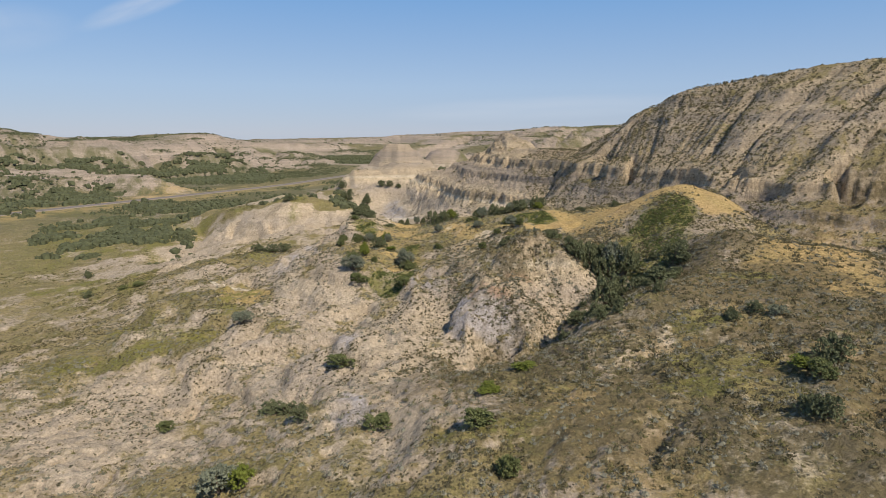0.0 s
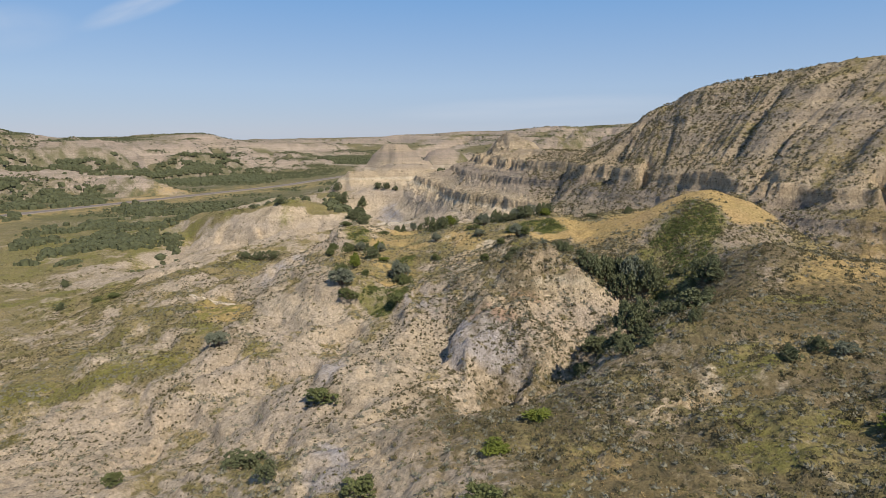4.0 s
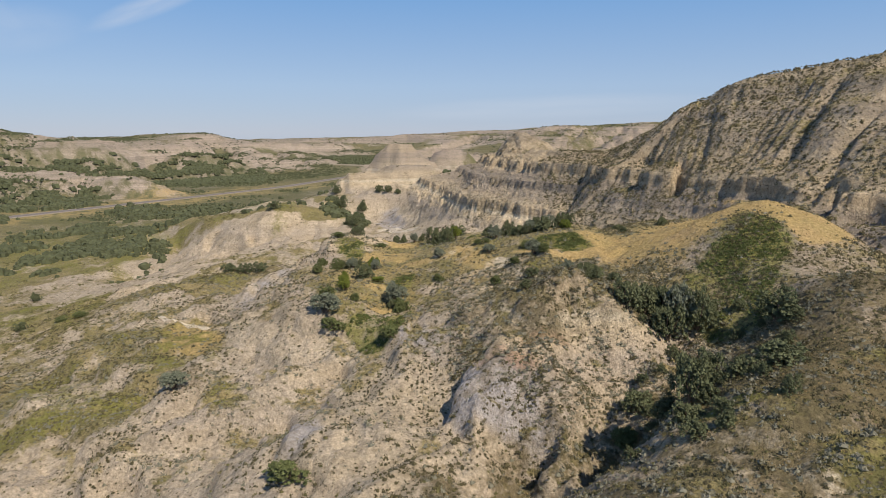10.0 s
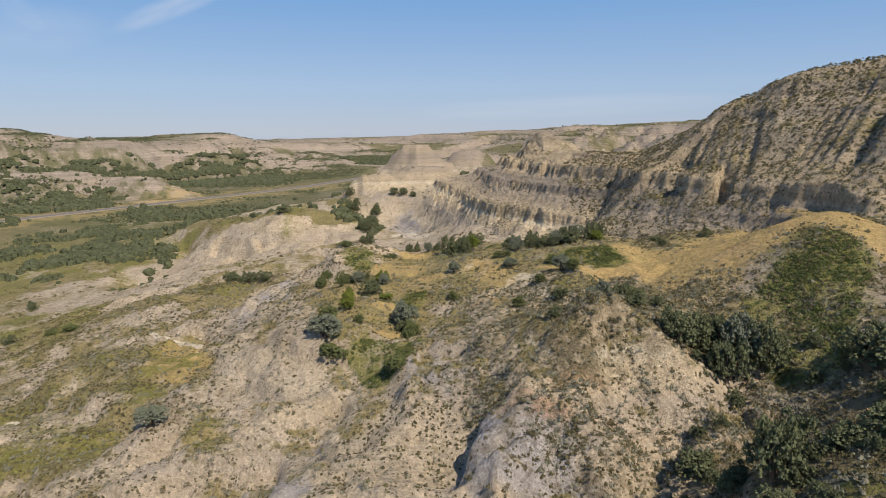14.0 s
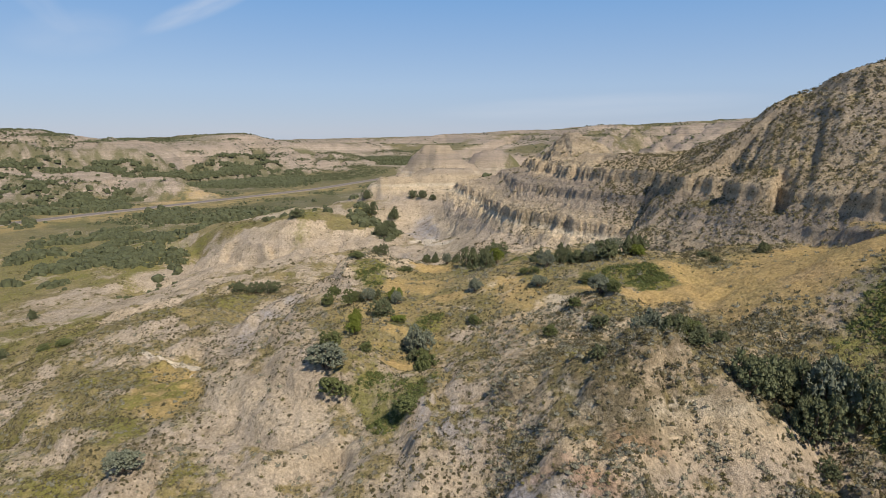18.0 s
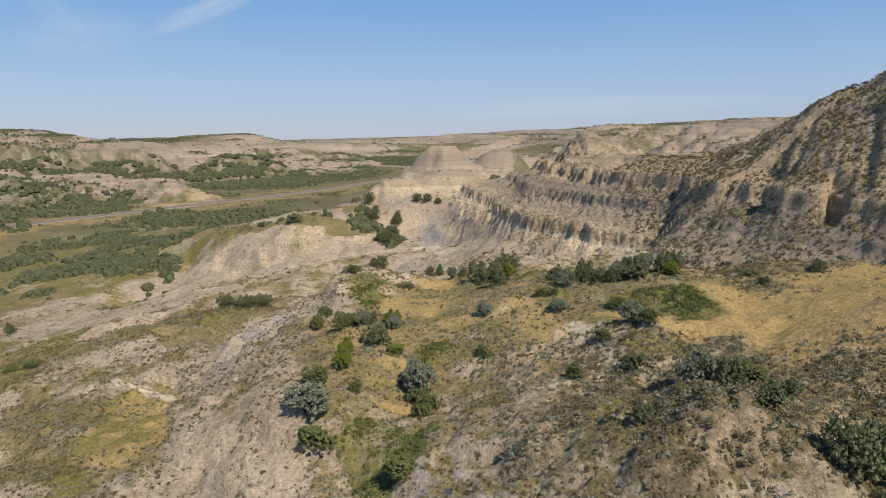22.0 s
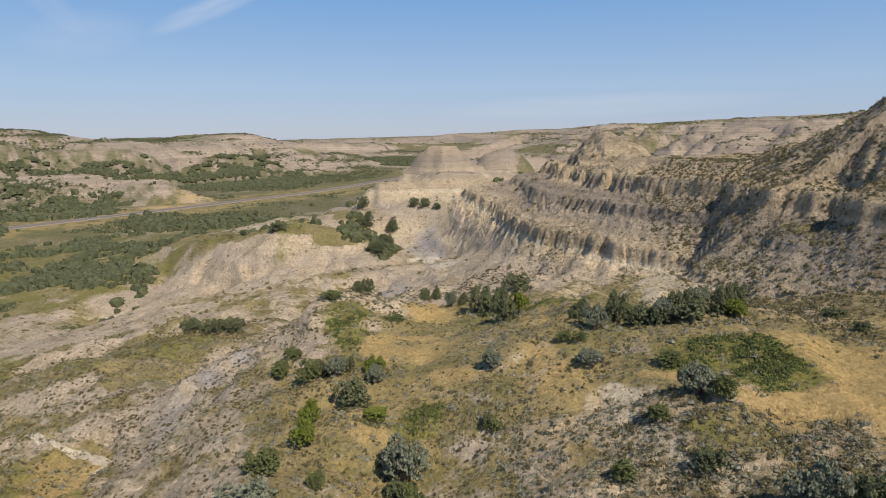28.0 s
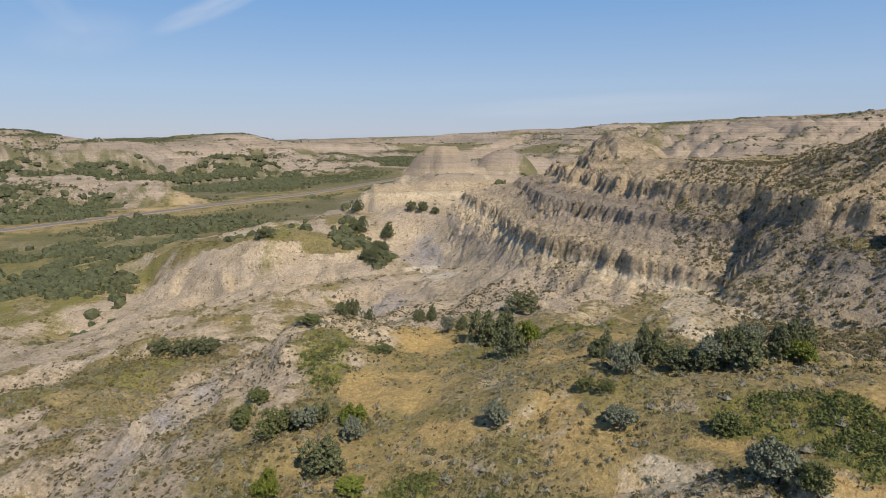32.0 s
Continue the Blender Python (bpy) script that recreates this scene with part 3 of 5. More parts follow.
def simple(name, colour, rough=0.9, vary=0.3, scale=3.0):
    m, n, l, b = material(name)
    t = n.new("ShaderNodeTexNoise")
    t.inputs["Scale"].default_value = scale
    t.inputs["Detail"].default_value = 4
    info = n.new("ShaderNodeObjectInfo")
    h = n.new("ShaderNodeHueSaturation")
    h.inputs["Color"].default_value = (*colour, 1)
    mp = n.new("ShaderNodeMapRange")
    mp.inputs["To Min"].default_value = 1 - vary
    mp.inputs["To Max"].default_value = 1 + vary
    geo = n.new("ShaderNodeNewGeometry")
    l.new(geo.outputs["Position"], t.inputs["Vector"])
    add = n.new("ShaderNodeMath")
    l.new(t.outputs["Fac"], add.inputs[0])
    l.new(geo.outputs["Random Per Island"], add.inputs[1])
    half = n.new("ShaderNodeMath")
    half.operation = "MULTIPLY"
    half.inputs[1].default_value = 0.5
    l.new(add.outputs[0], half.inputs[0])
    l.new(half.outputs[0], mp.inputs["Value"])
    l.new(mp.outputs[0], h.inputs["Value"])
    l.new(h.outputs[0], b.inputs["Base Color"])
    b.inputs["Roughness"].default_value = rough
    b.inputs["Specular IOR Level"].default_value = 0.2
    return m


M_GROUND = ground_material()
# The belt of woods under the mesa, and green draws: x, y, half-widths, turn.
WOOD_BELT = [(-400, 700, 85, 36, 25), (-450, 660, 60, 30, 30), (-340, 735, 65, 32, 25), (-270, 748, 55, 32, 25), (-275, 839, 45, 42, 20), (-215, 770, 25, 45, 15), (-325, 528, 34, 14, 35), (-178, 400, 30, 30, 28)]
GREY_CLAY = [(-2, 122, 2.0, 6, 20), (6, 104, 5, 3, -15), (8, 107, 5, 3.5, -10), (11, 103, 5, 4, -10), (-10, 73, 1.5, 4, 20), (-26, 250, 6, 9, 10), (-30, 205, 4, 9, 20), (-42, 176, 4, 6, 20), (-42, 168, 1.8, 5, 15), (-34, 171, 2.5, 5, 25)]
GREEN_DRAWS = [(44, 123, 7, 9, -27), (40, 116, 5, 6, -20), (21, 154, 5, 2, -20), (25, 148, 4, 2.5, -20), (-8, 131, 4, 5, 0), (9, 190, 7, 2, 0)]

# ---- the ground: one sheet, fine in front, out to the horizon ----
CENTRE = (0.0, -40.0)


def grid_mesh(name, gx, gy, gz, wrap=False):
    nr, na = gx.shape
    me = bpy.data.meshes.new(name)
    co = np.stack([gx, gy, gz], -1).reshape(-1, 3).astype(np.float32)
    i = np.arange(nr - 1)[:, None] * na + np.arange(na - 1 + wrap)[None, :]
    j = np.arange(nr - 1)[:, None] * na + (np.arange(na - 1 + wrap) + 1)[None, :] % na
    quads = np.stack([i, i + na, j + na, j], -1).reshape(-1, 4)
    me.vertices.add(len(co))
    me.vertices.foreach_set("co", co.ravel())
    me.loops.add(quads.size)
    me.loops.foreach_set("vertex_index", quads.ravel().astype(np.int32))
    me.polygons.add(len(quads))
    me.polygons.foreach_set("loop_start", np.arange(0, quads.size, 4, dtype=np.int32))
    me.polygons.foreach_set("use_smooth", np.ones(len(quads), bool))
    me.update()
    return me


def blobs(x, y, rows):
    """1 inside soft ellipses of (x, y, rx, ry, turn), 0 well outside."""
    out = np.zeros_like(x)
    x, y = x + 2.2 * fbm(x, y, 5, 3, 151), y + 3.0 * fbm(x, y, 6, 3, 157)
    for cx, cy, rx, ry, turn in rows:
        reach = 1.4 * max(rx, ry)
        near = np.nonzero((np.abs(x - cx) < reach) & (np.abs(y - cy) < reach))
        dx, dy = x[near] - cx, y[near] - cy
        c, s = math.cos(radians(turn)), math.sin(radians(turn))
        out[near] = np.maximum(out[near], smooth(1.35, 0.65, np.hypot((dx * c + dy * s) / rx, (dy * c - dx * s) / ry)))
    return out


# Patches of straw, green growth, dry turf, bare clay, grey clay and woods: x, y, half-widths, turn.
STRAW = [
    (60, 93, 6.9, 15.3, -33), (51, 95, 3.4, 8.1, -34), (56, 128, 4.8, 5.2, -24), (57, 129, 5.8, 6.0, -28), (57, 130, 3.6, 5.2, -33), (44, 142, 15.8, 12.5, -17),
    (-10, 143, 2.1, 1.4, 10), (36, 143, 7.6, 9.7, -19), (26, 144, 6.9, 2.6, -23), (-44, 147, 5.2, 2.9, 35), (52, 149, 8.9, 12.4, -26), (30, 150, 7.4, 6.2, -24),
    (-48, 151, 5.5, 10.8, 18), (18, 151, 4.4, 0.9, -23), (-47, 151, 4.1, 10.5, 25), (51, 152, 11.9, 12.7, -21), (-12, 152, 1.1, 1.2, 15), (-11, 152, 2.4, 1.1, 10),
]
STRAW_MORE = [
    (24, 153, 3.6, 2.4, -29), (-4, 161, 3.3, 2.4, 4), (-9, 170, 3.0, 1.9, 8), (-14, 173, 2.8, 5.6, 12), (-8, 189, 5.4, 4.2, 5),
]
GREEN = [
    (42, 123, 3.4, 5.7, -27), (43, 123, 4.2, 6.8, -19), (-11, 134, 3.3, 4.4, 8), (21, 152, 3.9, 1.3, -26), (21, 152, 6.1, 1.3, -17), (-19, 154, 1.2, 3.3, 22),
    (-8, 155, 2.8, 1.8, 9), (-12, 155, 1.9, 0.7, 14), (-20, 179, 2.9, 4.9, 15),
]
BARE = [
    (18, 51, 3.1, 1.7, -20), (-5, 78, 6.3, 7.8, 4), (-42, 78, 8.4, 14.8, 28), (-12, 82, 2.3, 6.1, 12), (-3, 92, 8.0, 9.0, 3), (-25, 97, 9.5, 8.5, 19),
    (-5, 100, 9.3, 8.1, 3), (14, 102, 5.4, 3.9, -9), (8, 106, 5.2, 2.5, -6), (9, 106, 6.3, 3.0, -6), (-10, 108, 3.6, 3.9, 10), (-43, 108, 10.4, 3.9, 22),
    (-52, 109, 9.4, 9.1, 31), (23, 110, 4.4, 2.7, -18), (16, 110, 9.3, 2.3, -12), (-36, 114, 4.1, 4.6, 22), (-43, 119, 8.5, 4.3, 31), (-64, 133, 3.4, 2.4, 37),
]
BARE_MORE = [
    (-25, 135, 3.4, 10.8, 16), (-24, 136, 3.1, 9.6, 12), (-22, 137, 3.9, 15.6, 9), (12, 140, 3.9, 6.4, -6), (5, 140, 3.0, 4.7, -5), (14, 144, 3.3, 3.6, -13),
    (13, 147, 2.0, 1.1, -18), (-35, 147, 3.1, 9.0, 30), (14, 157, 1.9, 2.3, -16), (6, 160, 2.8, 3.6, -6), (-55, 168, 7.3, 0.5, 34), (-32, 171, 3.2, 5.8, 27),
    (-47, 174, 3.7, 11.7, 28), (-47, 174, 3.9, 5.7, 35), (-39, 179, 13.5, 23.2, 23), (-29, 188, 5.0, 19.3, 20), (-83, 212, 18.3, 1.8, 27), (-107, 257, 28.5, 38.9, 27),
]
BARE_REST = [
    (-140, 258, 13.2, 9.0, 34), (-60, 290, 5.9, 9.4, 16), (-297, 577, 14.5, 9.6, 31), (-259, 578, 33.9, 54.4, 27),
]
OLIVE = [
    (12, 57, 12.7, 6.2, -12), (30, 66, 13.0, 19.6, -24), (-29, 113, 4.7, 4.8, 18), (-32, 126, 4.4, 5.6, 22), (-68, 127, 17.7, 9.3, 28), (-56, 137, 21.2, 12.2, 22),
    (-12, 143, 4.6, 7.8, 8), (-61, 148, 7.0, 8.8, 26), (-48, 149, 5.4, 12.9, 25), (-49, 150, 9.6, 10.5, 37), (-69, 154, 9.3, 5.9, 33), (-105, 191, 19.9, 17.5, 32),
    (-71, 195, 6.6, 6.6, 33), (-71, 195, 4.9, 8.4, 39), (-59, 204, 6.7, 1.8, 27), (-57, 206, 5.8, 3.2, 20), (-111, 212, 14.5, 21.6, 34), (-75, 213, 7.0, 8.6, 35),
]
OLIVE_MORE = [
    (-67, 201, 8, 12, 25), (-72, 226, 7, 9, 25), (-97, 309, 20, 6, 40), (-78, 299, 9, 4, 20),
    (-60, 214, 6.6, 3.4, 30), (-126, 283, 11.6, 6.9, 31), (-87, 301, 21.7, 3.2, 21), (-97, 311, 23.8, 4.6, 23), (-134, 342, 36.0, 17.7, 27), (-145, 613, 19.9, 64.7, 15),
]
WOOD = [
    (-167, 290, 13.8, 11.0, 38), (-35, 298, 5.3, 14.3, 9), (-157, 301, 19.5, 16.8, 35), (-47, 308, 5.5, 15.1, 12), (-136, 308, 12.3, 16.5, 30), (-74, 313, 11.3, 33.9, 18),
    (-152, 315, 28.1, 55.7, 32), (-198, 327, 11.8, 20.6, 38), (-185, 364, 16.4, 36.7, 33), (-212, 365, 15.6, 29.2, 36), (-163, 366, 19.9, 43.8, 29), (-167, 409, 12.4, 37.1, 27),
    (-294, 444, 15.2, 40.8, 39), (-184, 471, 35.8, 31.1, 25), (-213, 479, 18.5, 30.7, 28), (20, 496, 7.0, 21.0, -3), (-285, 518, 17.1, 33.4, 33), (-334, 519, 31.5, 56.1, 37),
]
WOOD_MORE = [
    (-287, 576, 20.8, 12.2, 30), (-416, 597, 12.2, 36.5, 39), (-421, 680, 23.8, 17.4, 35), (-370, 703, 46.1, 19.1, 31), (-279, 763, 49.5, 59.3, 22), (-496, 769, 17.5, 52.6, 36),
    (-280, 849, 46.8, 15.4, 20), (-139, 1029, 38.9, 37.5, 8),
]
GREY = [
    (-20, 293, 4.1, 13.1, 5), (-23, 316, 3.8, 4.0, 6),
]

# Clearer patches: green turf, golden grass, pale clay and grey slides.
TURF = [
    (-60, 158, 6.9, 9.2, 39), (-45, 146, 6.9, 4, 36), (-56, 169, 4.4, 2.1, 34), (-61, 203, 8.1, 4.4, 28), (-59, 189, 4.5, 3.2, 30), (-21, 185, 4.2, 2.5, 12),
    (-91, 305, 12.9, 6.6, 23), (-114, 311, 11.5, 6.1, 27), (-52, 145, 5.9, 3.8, 28), (-72, 147, 6.6, 4.2, 36), (-51, 126, 4.7, 3.2, 33), (-126, 212, 15.2, 4.8, 32),
    (-61, 123, 7.3, 5, 29), (-20, 182, 2.5, 3.2, 15), (-61, 213, 8, 4.5, 30), (-57, 246, 1.4, 1.8, 22),
]
TURF_MORE = [
    (45, 126, 4, 3, -25), (19, 143, 3.2, 2.3, -17), (19, 142, 3, 2.4, -22), (12, 129, 2.8, 1.5, -14),
    (1, 136, 2.6, 2.4, 0), (45, 91, 6.9, 2.7, -32), (27, 86, 4, 1.7, -22), (30, 64, 7.1, 2.4, -29), (32, 56, 3.8, 2.8, -34), (27, 60, 5, 2.7, -24),
    (3, 58, 3.5, 2.3, -3), (32, 76, 3.1, 3.7, -35),
]
DRAWS = [
    (23, 151, 5.5, 2, -19), (19, 155, 2, 1.2, -15), (23, 151, 5.2, 2.3, -22), (23, 151, 4.2, 1.2, -29), (40, 120, 3.5, 4, -27), (41, 121, 4, 3.9, -24),
    (41, 120, 3.9, 3.7, -22), (40, 123, 4.3, 3.4, -30),
]
GOLD = [
    (-53, 164, 5.6, 7.9, 34), (-13, 154, 2, 2.2, 11), (-10, 144, 2.6, 3, 10), (-11, 178, 3.5, 1.7, 7), (-44, 146, 5.1, 5.6, 24), (-46, 147, 4.7, 3.8, 19),
    (-10, 200, 5.2, 2.7, 6), (-15, 178, 1.7, 2, 12), (29, 151, 9.3, 4.1, -23), (32, 144, 6.9, 3.2, -28), (50, 137, 9, 9, -20), (34, 148, 13.1, 4.3, -16),
    (43, 145, 8, 6, -20), (60, 100, 7.8, 5.4, -34),
]
PALE = [
    (-47, 174, 4.1, 5.5, 28), (-40, 182, 5.5, 5.3, 23), (-26, 142, 3.1, 6.2, 25), (-30, 141, 3.9, 3.3, 28), (-28, 155, 2.8, 4.8, 22), (-55, 279, 7, 10.5, 16),
    (-60, 186, 4.7, 4.4, 31), (-70, 183, 5.7, 2.3, 36), (-137, 259, 12.2, 3.1, 38), (-83, 216, 14.4, 2.9, 32), (-77, 282, 10.6, 5.2, 21), (-100, 270, 13.6, 6.8, 28),
    (-91, 285, 11.1, 5.7, 25), (-37, 117, 4.9, 4.7, 28), (-30, 140, 4.7, 4.9, 18), (-23, 138, 2.9, 6.5, 15), (-18, 127, 2.3, 4, 13), (-9, 113, 2.8, 2.1, 9),
]
PALE_MORE = [
    (5, 94, 1.8, 7, -3), (-4, 91, 4.2, 4.6, 4), (2, 102, 1.6, 3.5, -1), (2, 97, 3.4, 2.3, -1),
    (-33, 115, 4.2, 1.2, 18), (-53, 104, 9.4, 5.4, 30), (-29, 105, 6.7, 3.4, 18), (-6, 97, 5, 3.3, 5), (15, 109, 6.5, 2.6, -8), (-11, 77, 2.7, 5.9, 9),
    (-13, 97, 4.1, 1.6, 12), (17, 110, 4.6, 1.4, -12), (-48, 175, 3.2, 4.8, 36), (-39, 184, 4.1, 7.1, 27), (-64, 187, 4.4, 4, 39), (-31, 265, 5.9, 3.2, 11),
    (-66, 267, 11.1, 6.9, 23), (-111, 288, 19.4, 8.5, 32), (10, 148, 4.3, 3.9, -9), (5, 146, 2.4, 4, -4),
]
SLIDE = [
    (-43, 170, 0.8, 5.3, 27), (-38, 186, 2.8, 3.1, 21), (-37, 176, 0.9, 3.7, 22), (5, 108, 3.9, 2.6, -3), (-16, 104, 1.9, 3.1, 17), (-43, 169, 1.5, 4.3, 20),
    (-11, 74, 1.4, 4, 10), (7, 109, 3.7, 2.4, -4), (-44, 172, 0.9, 4.6, 35), (-23, 302, 5.3, 11.7, 7),
]


def covers(x, y, z, slope):
    """Shares of dry turf, straw, green growth, grey clay, and of the far country's banding."""
    dist = np.hypot(x, y)
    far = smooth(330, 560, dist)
    patch, small = fbm(x, y, 24, 3, 111), fbm(x, y, 5, 3, 117)
    near = 0.60 + 0.50 * patch + 0.55 * small - 1.1 * np.clip(slope - 0.42, 0, 1.0)
    hill = smooth(45, 75, x) * smooth(12, 20, z)
    near = near * (1 - hill) + hill * (0.78 + 0.5 * small - 0.40 * slope)
    cliff = smooth(30, 4, np.abs(along(x, y, CLIFF_FOOT)[0] - 12))
    near = near - 0.45 * cliff * smooth(200, 215, y)
    spur = smooth(-8, 10, x - 0.35 * (70 - y)) * smooth(104, 92, y - 0.3 * x)
    near = near + 0.35 * spur
    brow = np.exp(-(((x - 12) / 24) ** 2 + ((y - 112) / 24) ** 2)) * smooth(-4, 3, z)
    near = near + 0.45 * brow
    knoll = np.exp(-(((x - 2) / 26) ** 2 + ((y - 168) / 30) ** 2))
    near = near + 0.55 * smooth(0.2, 0.7, knoll) - 0.10
    crest = along(x, y, RIDGES[0][0])[0]
    near = near + 0.75 * smooth(10, 5, crest) - 0.5 * smooth(9, 12, crest) * smooth(24, 17, crest)
    valley = smooth(-95, -150, x) * smooth(150, 230, y)
    near = near + 0.35 * valley
    road = along(x, y, ROAD)[0]
    bear = x / np.maximum(y, 50)
    faraway = 0.40 + 1.3 * fbm(x, y, 70, 4, 131) - 1.3 * np.clip(slope - 0.1, 0, 0.6) + 0.5 * smooth(-17, -23, z) + 0.2 * smooth(0.0, 0.12, bear)
    faraway = np.maximum(faraway, smooth(90, 40, road) * 0.8 * smooth(1000, 850, dist))
    cover = near * (1 - far) + faraway * far
    bare = blobs(x, y, BARE + BARE_MORE + BARE_REST)
    olive = blobs(x, y, OLIVE + OLIVE_MORE)
    cover = np.maximum(cover, 0.95 * olive * np.clip(0.62 + 0.9 * small, 0, 1))
    cover = cover * (1 - 0.65 * bare * smooth(-0.5, 0.25, fbm(x, y, 11, 3, 161)))
    straw = np.maximum(blobs(x, y, STRAW + STRAW_MORE), 0.8 * smooth(60, 25, road) * (0.75 + 0.5 * patch) * smooth(900, 650, dist))
    straw = straw * (1 - smooth(48, 60, x) * smooth(0.75, 1.1, slope))
    pale = blobs(x, y, PALE + PALE_MORE)
    turf = blobs(x, y, TURF + TURF_MORE)
    draws = blobs(x, y, DRAWS + GREEN + GREEN_DRAWS)
    gold = blobs(x, y, GOLD)
    cover = np.maximum(cover * (1 - 0.8 * pale), 0.95 * np.maximum(turf, gold))
    straw = np.maximum(straw, gold * (0.72 + 0.5 * small))
    straw = np.maximum(straw, knoll * (0.43 + 0.9 * fbm(x, y, 7, 3, 141)))
    straw = np.maximum(straw, spur * (0.24 + 0.8 * fbm(x, y, 14, 3, 143)))
    green = np.maximum(blobs(x, y, GREEN + GREEN_DRAWS) * (0.7 + 0.9 * small), 0.9 * blobs(x, y, WOOD + WOOD_MORE + WOOD_BELT) * (0.65 + 0.7 * small))
    draw = ridged(x + 18 * fbm(x, y, 60, 2, 4), y, 130, 5, 55)
    green = np.maximum(green, far * (x < -40) * smooth(0.46, 0.26, draw) * smooth(16, 0, z))
    green = np.maximum(green, 0.5 * valley * (0.7 + 0.8 * patch) * (1 - bare) * smooth(0.5, 0.2, slope))
    flat = smooth(150, 60, road) * (1 - straw) * far * smooth(0.25, 0.1, slope) * smooth(-15, -22, z)
    green = np.maximum(green, (0.55 + 0.7 * fbm(x, y, 60, 3, 145)) * flat)
    green = np.maximum(green, knoll * (0.36 + 0.9 * fbm(x, y, 9, 3, 147)) * (1 - straw))
    green = np.maximum(green, 0.3 * far * smooth(0.02, 0.2, bear) * (0.05 + 0.7 * fbm(x, y, 90, 3, 149)))
    green = np.maximum(green, olive * (0.48 + 0.9 * fbm(x, y, 8, 3, 163)) * smooth(0.6, 0.3, slope))
    green = np.maximum(green * (1 - 0.8 * np.maximum(pale, gold)), turf * (0.6 + 0.7 * small))
    green = np.maximum(green, draws * (0.85 + 0.5 * small))
    straw = straw * (1 - draws) * (1 - 0.7 * blobs(x, y, TURF_MORE))
    grey = np.maximum(blobs(x, y, GREY + SLIDE), 0.95 * blobs(x, y, GREY_CLAY) * smooth(-0.45, 0.1, small))
    return np.clip(cover, 0, 1), np.clip(straw, 0, 1), np.clip(green, 0, 1), grey, far


# Pale washed clay: a dry pan, a trail of wash along the bench, and fans under the slopes.
WASH = [(-70, 141, 4.2, 1.1, 24), (-61, 171, 4.5, 0.9, -8), (-54, 169.5, 4.0, 0.9, -12), (-49.5, 166.5, 1.0, 3.0, 10), (-20.5, 284, 5.0, 2.5, 0), (-13, 262, 5, 2.6, -20)]


# Rusty bands in the clay.
RUST = [(9.5, 110, 3.5, 1.3, -10), (14.5, 112, 2.8, 1.1, -15), (-8.5, 143, 1.4, 2.6, 10), (-5.5, 140.5, 1.2, 2, 0)]


def heaths(x, y, z):
    """Shares of dense brown sage heath and of pale washed clay."""
    spur = smooth(-8, 10, x - 0.35 * (70 - y)) * smooth(104, 92, y - 0.3 * x)
    dome = np.exp(-(((x - 17) / 17) ** 2 + ((y - 117) / 13) ** 2)) * smooth(-2, 4, z)
    scarp = np.exp(-(((x - 19) / 15) ** 2 + ((y - 131) / 10) ** 2))
    patch = fbm(x, y, 7, 4, 171)
    share = spur * (0.7 + 0.9 * patch) + 0.8 * dome * (0.5 + 1.0 * patch) + 0.95 * scarp * (0.7 + 0.9 * patch)
    knoll = np.exp(-(((x - 2) / 26) ** 2 + ((y - 168) / 30) ** 2))
    share = np.maximum(share, smooth(0.15, 0.55, fbm(x, y, 10, 4, 173)) * 0.45 * smooth(330, 240, y) * (1 - 0.8 * knoll))
    share = share * (1 - 0.75 * blobs(x, y, PALE + PALE_MORE + TURF + TURF_MORE + GOLD))
    return np.clip(share, 0, 1), blobs(x, y, WASH), blobs(x, y, RUST)


def add_covers(me, gx, gy, gz, slope):
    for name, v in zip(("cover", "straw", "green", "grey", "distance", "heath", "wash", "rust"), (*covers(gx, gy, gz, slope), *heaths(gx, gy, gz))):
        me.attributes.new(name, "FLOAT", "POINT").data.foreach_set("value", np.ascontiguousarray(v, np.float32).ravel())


def slopes(x, y, step=0.6):
    return np.hypot(height(x + step, y) - height(x - step, y), height(x, y + step) - height(x, y - step)) / (2 * step)


def band_share(x, y, foot, crest, inner):
    """Share of the way from foot to crest, and whether a point lies between them."""
    df, zf, rf, sf = along(x, y, foot)
    dc, zc, rc, sc = along(x, y, crest)
    return df / (df + dc + 1e-6), (sf * inner > 0) & (sc * inner < 0)


def build_ground():
    fine = np.radians(np.arange(-46, 46.001, 0.195)) + math.pi / 2
    coarse = np.radians(np.linspace(46, 314, 60)[1:-1]) + math.pi / 2
    ang = np.r_[fine, coarse]
    rad = np.r_[np.linspace(1, 58, 16)[:-1], 58 * np.exp(0.0030 * np.arange(598)), 348.7 * np.exp(0.0082 * np.arange(1, 318))]
    r, a = np.meshgrid(rad, ang, indexing="ij")
    gx, gy = CENTRE[0] + r * np.cos(a), CENTRE[1] + r * np.sin(a)
    gz = height(gx, gy)
    dr = np.gradient(gz, axis=0) / np.gradient(r, axis=0)
    da = np.gradient(gz, axis=1) / np.maximum(np.abs(np.gradient(a, axis=1)) * r, 1e-6)
    slope = np.hypot(dr, da)
    for foot, crest, inner in ((CLIFF_FOOT, CLIFF_CREST, -1), (HILL_FOOT, HILL_CREST, 1)):
        t, within = band_share(gx, gy, foot, crest, inner)
        gz = gz - np.where(within, 1.6 * smooth(0.03, 0.12, t) * smooth(0.99, 0.9, t), 0)
    me = grid_mesh("ground", gx, gy, gz, wrap=True)
    add_covers(me, gx, gy, gz, slope)
    me.materials.append(M_GROUND)
    return tagged(new("ground", me), "eroded badlands ground of pale clay, dry grass and sage", "ground", kind="structure")


ground = build_ground()


